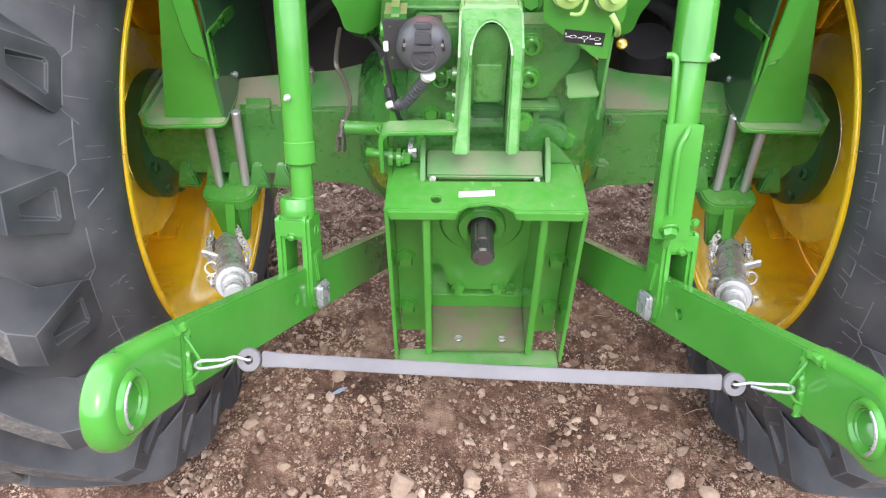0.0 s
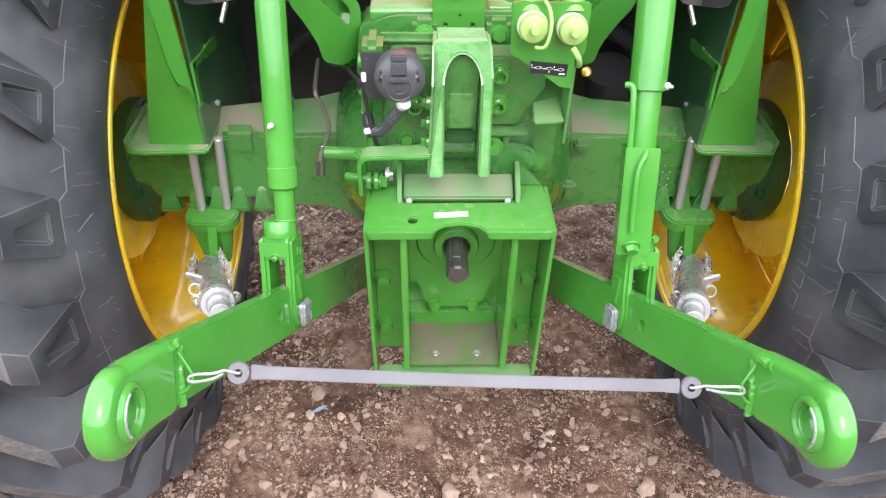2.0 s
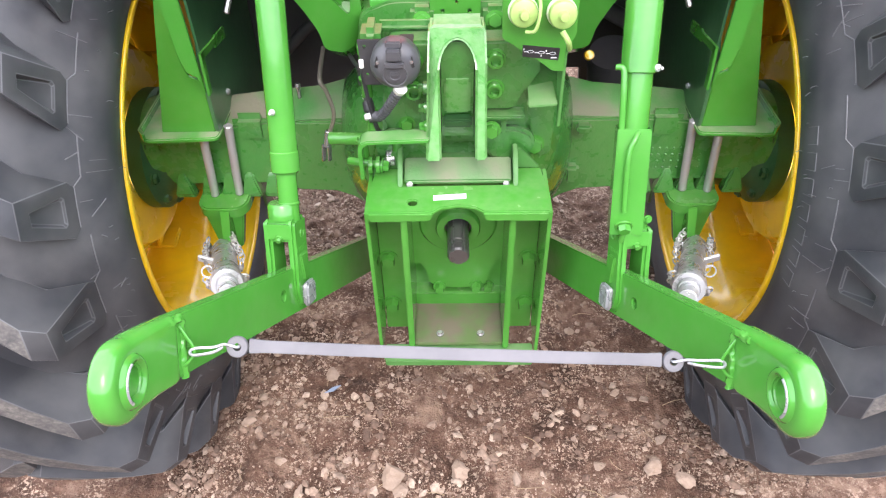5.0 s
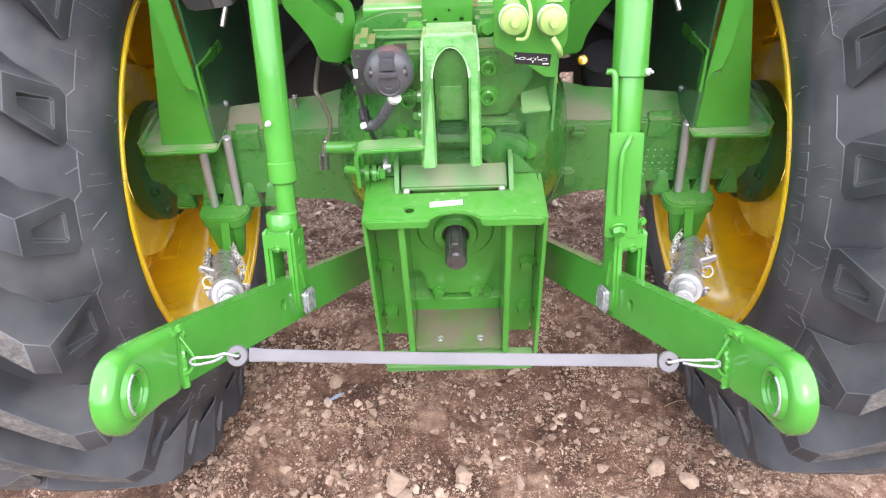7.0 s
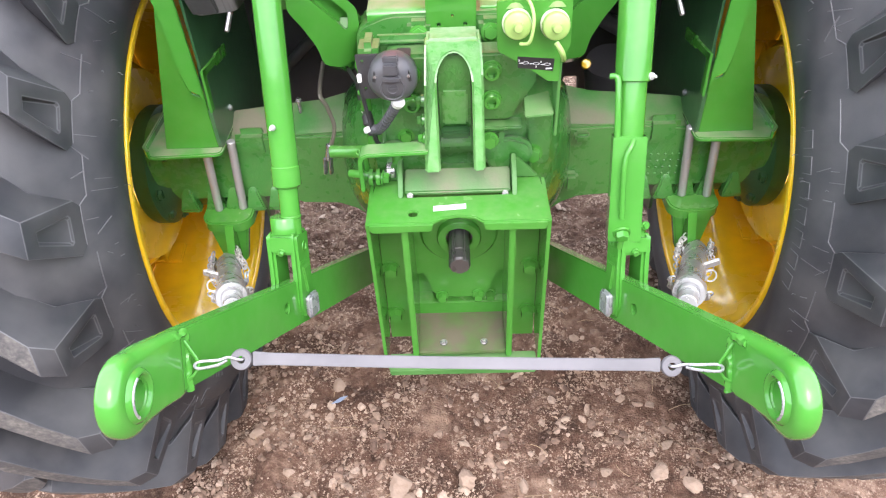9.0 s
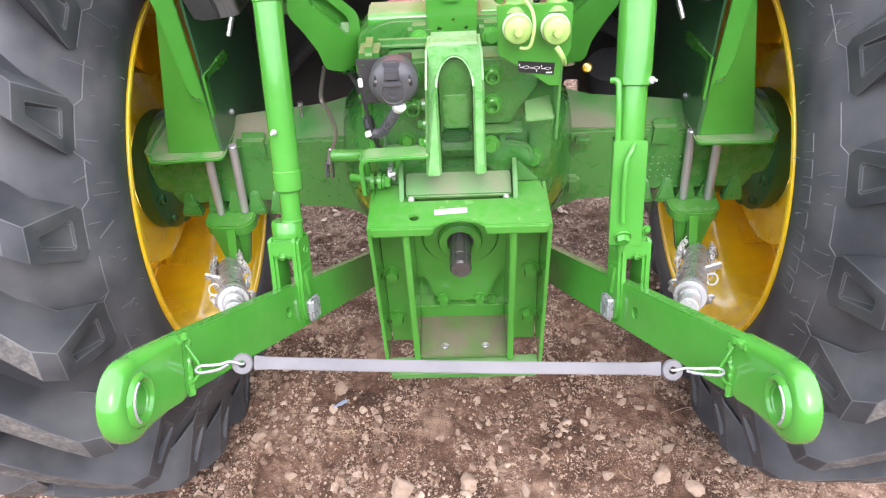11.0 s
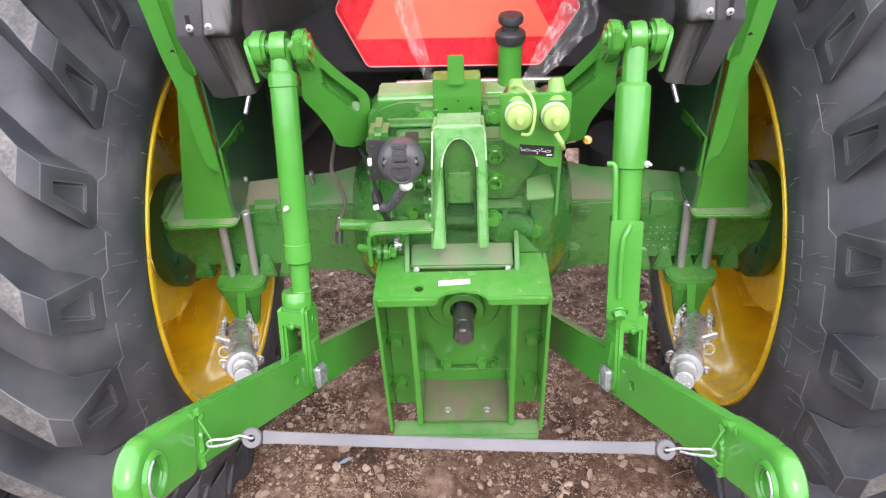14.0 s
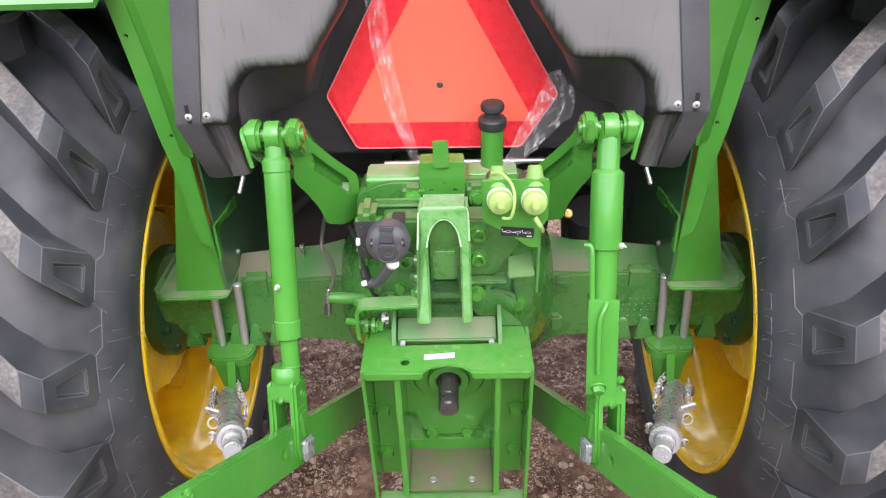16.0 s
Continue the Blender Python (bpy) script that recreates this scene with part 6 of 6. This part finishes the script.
                first.matrix_basis = Matrix.Translation(-BASES[stab.name]) @ m
            else:
                again(first, m, stab)
    part("snap_ring", ring(p + V(s * 0.026, -0.014, -0.002), 0.0095, 0.0014, frame_of((0, 0, 0), V(0.1, -1, 0.6)), 24, 6), ZINC, stab)

# ---- black rear body panels with the warning triangle ----
for s in (-1, 1):
    def out_x(x, z):
        """The panel narrows upwards."""
        return s * (x - 0.19 * (z - 1.057))
    z1 = 1.60
    face = rounded([(0.379, 1.057), (0.308, 1.055), (0.298, 1.104), (0.284, 1.122), (0.264, 1.139), (0.184, 1.142), (0.128, 1.222), (0.05, z1), (0.379 - 0.19 * (z1 - 1.057), z1)], 0.012, 3)
    deep = rounded([(0.383, 0.924), (0.312, 0.934), (0.302, 0.960), (0.292, 1.020), (0.275, 1.040), (0.215, 1.050), (0.150, 1.190), (0.05, z1), (0.383 - 0.19 * (z1 - 1.057), z1)], 0.012, 3)
    deep_y = (1.112, 1.108, 1.10, 1.11, 1.12, 1.150, 1.172, 1.172, 1.10)

    def inset(pts, k):
        """The outline drawn in by k along its lower and inner edges."""
        out = []
        for i, (x, z) in enumerate(pts):
            (xa, za), (xb, zb) = pts[i - 1], pts[(i + 1) % len(pts)]
            t = Vector((xb - xa, zb - za)).normalized()
            hold = max(0.0, min(1.0, (0.345 - x) / 0.03)) if z < 1.5 else 0.0
            out.append((x + t.y * k * hold, z - t.x * k * hold))
        return out
    rings = []
    for a in (0, 18, 36, 54, 72, 90):
        r = 0.030
        rings.append([(s * x, 1.023 + r * (1 - math.cos(radians(a))), z) for x, z in inset(face, r * (1 - math.sin(radians(a))) - 0.010)])
    rings.append([(s * x, deep_y[k // 4], z) for k, (x, z) in enumerate(deep)])
    rings.append([(s * x, 1.40, z if z > 1.5 else 0.92) for x, z in deep])
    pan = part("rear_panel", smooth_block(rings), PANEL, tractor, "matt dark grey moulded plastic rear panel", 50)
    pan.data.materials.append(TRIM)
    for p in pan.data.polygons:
        # the hollow takes the darker trim colour for its shade; dust elsewhere
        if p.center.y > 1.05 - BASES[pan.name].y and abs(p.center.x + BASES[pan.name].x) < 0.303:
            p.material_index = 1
    strip = []
    for z, y0, x0, x1 in ((z1, 1.0205, 0.342 - 0.19 * (z1 - 1.057), 0.3805 - 0.19 * (z1 - 1.057)), (1.066, 1.0205, 0.3405, 0.3795), (1.056, 1.0225, 0.342, 0.3810), (0.928, 1.1085, 0.344, 0.3850)):
        strip.append([(s * x0, y0, z), (s * x1, y0, z), (s * x1, y0 + 0.008, z + 0.004), (s * x0, y0 + 0.008, z + 0.004)])
    trim = part("panel_trim", bevelled(smooth_block(strip), 0.002, 20, 2), TRIM, pan, "dark grained trim strip")
    part("trim_slot", box((s * 0.358, 1.0203, 1.076), (0.006, 0.001, 0.028), 0), INK, trim)
    for x in (0.358, 0.333):
        y0 = 1.0195 if x > 0.34 else 1.0228
        part("panel_screw", bm_join(lathe([(0, -0.0026), (0.0030, -0.0024), (0.0048, -0.0012), (0.0054, 0.0), (0, 0.0)], frame_of((s * x, y0, 1.0725), (s * x, 2, 1.0725)), 18)), ZINC, pan, "bright zinc screw")
        part("screw_cross", bm_join(box((s * x, y0 - 0.0026, 1.0725), (0.0042, 0.0006, 0.0011), 0), box((s * x, y0 - 0.0026, 1.0725), (0.0011, 0.0006, 0.0042), 0)), INK, pan)
    part("tank_bracket", rod((s * 0.324, 1.098, 0.936), (s * 0.331, 1.080, 0.913), 0.0040, n=14), STEEL, pan, "bare steel stud")
back = part("recess_panel", prism([(-0.30, 0.93), (0.30, 0.93), (0.30, 1.80), (-0.30, 1.80)], 1.182, 1.20, "xz", 0.004), BLACK, tractor, "black plastic recess behind the triangle")
# a black sheet stands in for the shade under the cab
part("under_shade", prism([(-0.40, 0.96), (0.40, 0.96), (0.40, 0.50), (0.262, 0.50), (0.252, 0.64), (0.224, 0.64), (0.205, 0.50), (-0.40, 0.50)], 1.42, 1.44, "xz", 0.002), BLACK, tractor, "black sheet standing for the shade under the cab")
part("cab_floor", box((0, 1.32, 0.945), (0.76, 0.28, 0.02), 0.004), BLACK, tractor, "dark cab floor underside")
emblem = part("warning_triangle", prism(rounded([(-0.146, 0.946), (0.130, 0.942), (0.187, 1.033), (0.034, 1.302), (-0.034, 1.302), (-0.187, 1.039)], 0.007, 3), 1.170, 1.176, "xz", 0.001), RED, tractor, "red and orange slow vehicle triangle")
part("triangle_centre", prism(rounded([(-0.160, 0.992), (0.150, 0.988), (-0.002, 1.262)], 0.004, 2), 1.1690, 1.1698, "xz"), ORANGE, emblem, "fluorescent orange centre")
edge = [V(x, 1.1695, z) for x, z in rounded([(-0.146, 0.946), (0.130, 0.942), (0.187, 1.033), (0.034, 1.302), (-0.034, 1.302), (-0.187, 1.039)], 0.007, 3)]
part("edge_bead", bm_join(*[rod(a, b, 0.0013, n=8, soft=0) for a, b in zip(edge, edge[1:] + edge[:1])]), surface("pale_red_edge", (0.75, 0.22, 0.22), 0.3, coat=0.4, vary=0.1), emblem, "pale worn edge of the sign")
for p0, p1 in (((-0.140, 0.951), (-0.161, 0.990)), ((0.125, 0.947), (0.150, 0.986)), ((-0.1805, 1.040), (-0.161, 0.992)), ((0.181, 1.034), (0.151, 0.988))):
    part("sheet_seam", bar((p0[0], 1.1697, p0[1]), (p1[0], 1.1697, p1[1]), 0.0010, 0.0006, 0, (0, 1, 0)), surface("dark_red_seam", (0.35, 0.01, 0.02), 0.5), emblem)
part("rivet", lathe([(0, -0.003), (0.004, -0.002), (0.0055, 0.0), (0, 0.0)], frame_of((-0.003, 1.1688, 1.054), (-0.003, 2, 1.054)), 16), DARKSTEEL, emblem)
part("seat_bar", rod((-0.10, 1.15, 0.925), (0.20, 1.15, 0.925), 0.005, n=14), STEEL, tractor)


def film(points, widths, seed):
    """A strip of clear film, creased along its length."""
    rnd = random.Random(seed)
    folds = [(rnd.uniform(2, 7), rnd.uniform(0, 6), rnd.uniform(-4, 4)) for _ in range(5)]
    bm = bmesh.new()
    rows = []
    n, across = 60, 22
    for i in range(n + 1):
        t = i / n * (len(points) - 1)
        k = min(int(t), len(points) - 2)
        c = Vector(points[k]).lerp(Vector(points[k + 1]), t - k)
        along_strip = (Vector(points[k + 1]) - Vector(points[k])).normalized()
        aside = along_strip.cross(V(0, -1, 0)).normalized()
        w = widths[k] + (widths[k + 1] - widths[k]) * (t - k)
        row = []
        for j in range(across):
            u = j / (across - 1) - 0.5
            # sharp ridges from folded waves, with small dents
            lift = sum(abs(math.sin(f * u * 3 + p + q * t * 0.6)) for f, p, q in folds) / 5
            dent = noise.noise(V(u * 6, t * 5, seed))
            ragged = 1 + 0.18 * noise.noise(V(t * 4, seed, 0))
            row.append(bm.verts.new(c + aside * (u * w * ragged) + V(0, -0.010 * lift - 0.004 * dent, 0)))
        rows.append(row)
    for a, b in zip(rows, rows[1:]):
        for j in range(across - 1):
            bm.faces.new((a[j], a[j + 1], b[j + 1], b[j]))
    return bm


tagged(part("plastic_film", film([(-0.095, 1.155, 1.215), (-0.090, 1.155, 1.12), (-0.072, 1.150, 1.02), (-0.045, 1.13, 0.945), (0.0, 1.11, 0.930)], [0.030, 0.030, 0.028, 0.016, 0.012], 3), FILM, sharp=10), "crumpled strip of clear plastic film hanging on the triangle", "plastic film", "torn plastic film")
tagged(part("plastic_film", film([(0.175, 1.155, 1.080), (0.185, 1.155, 1.03), (0.140, 1.14, 0.975), (0.105, 1.12, 0.935), (0.06, 1.10, 0.925)], [0.02, 0.065, 0.045, 0.020, 0.010], 8), FILM, sharp=10), "crumpled strip of clear plastic film hanging on the triangle", "plastic film", "torn plastic film")

# fenders over the tyres
for s in (-1, 1):
    prof = []
    for k in range(13):
        a = radians(110 - 7 * k)
        prof.append((AY + 0.71 * math.cos(a), AZ + 0.71 * math.sin(a)))
    outline = prof + [(y * 1.0 + (AY - y) * 0.012, AZ + (z - AZ) * 0.988) for y, z in reversed(prof)]
    part("fender", prism(outline, s * 0.44, s * 0.86, "yz", 0.0), GREEN, tractor, "green steel fender above the tyre")

# ---- strap between the links ----
SL, SR = V(-0.2315, 0.577, 0.776), V(0.2235, 0.577, 0.748)
d = (SR - SL).normalized()
nrm = V(0, -0.75, 0.66)
nrm = (nrm - d * nrm.dot(d)).normalized()
up = nrm.cross(d)
ms = Matrix((d, up, nrm)).transposed().to_4x4()
ms.translation = SL
L = (SR - SL).length
pts = []
for k in range(25):
    x = 0.012 + (L - 0.024) * k / 24
    edge = max(0.0, 1 - min(x, L - x) / 0.03)
    pts.append((x, 0.0078 + 0.002 * edge - 0.0012 * math.sin(math.pi * k / 24)))
low = [(x, y - 0.0130 - 0.004 * max(0.0, 1 - min(x, L - x) / 0.03)) for x, y in reversed(pts)]
sb = prism(pts + low, -0.0022, 0.0022, "xy", 0.001)
bmesh.ops.transform(sb, matrix=ms, verts=sb.verts)
strap = tagged(part("rubber_strap", sb, STRAP), "grey rubber strap stretched between the two lower arms", "strap")
for x, s in ((0, -1), (L, 1)):
    e = lathe([(0.0042, -0.003), (0.0104, -0.0032), (0.0115, -0.001), (0.0115, 0.001), (0.0104, 0.0032), (0.0042, 0.003)], ms @ Matrix.Translation((x, 0, 0)), 28, True)
    part("strap_end", e, STRAP, strap, "round grey rubber end with a hole")
    c = ms @ Vector((x, 0, 0))
    tip = (mL if s < 0 else mR) @ Vector((0.082, 0.002, -0.021))
    o = nrm * 0.006
    mid = c.lerp(tip, 0.55)
    part("wire_hook", tube([c - nrm * 0.006 + V(-s * 0.002, 0, 0.004), c + o * 0.4, c + o + d * s * 0.012 + up * 0.003, mid + up * 0.003 + o * 0.4, tip + up * 0.0038, tip + d * s * 0.005, tip - up * 0.003 + o * 0.3, mid - up * 0.002 + o * 0.6, c + d * s * 0.014 + o * 0.9], 0.0016, 8, 5), PINHEAD, strap, "bright bent wire hook")
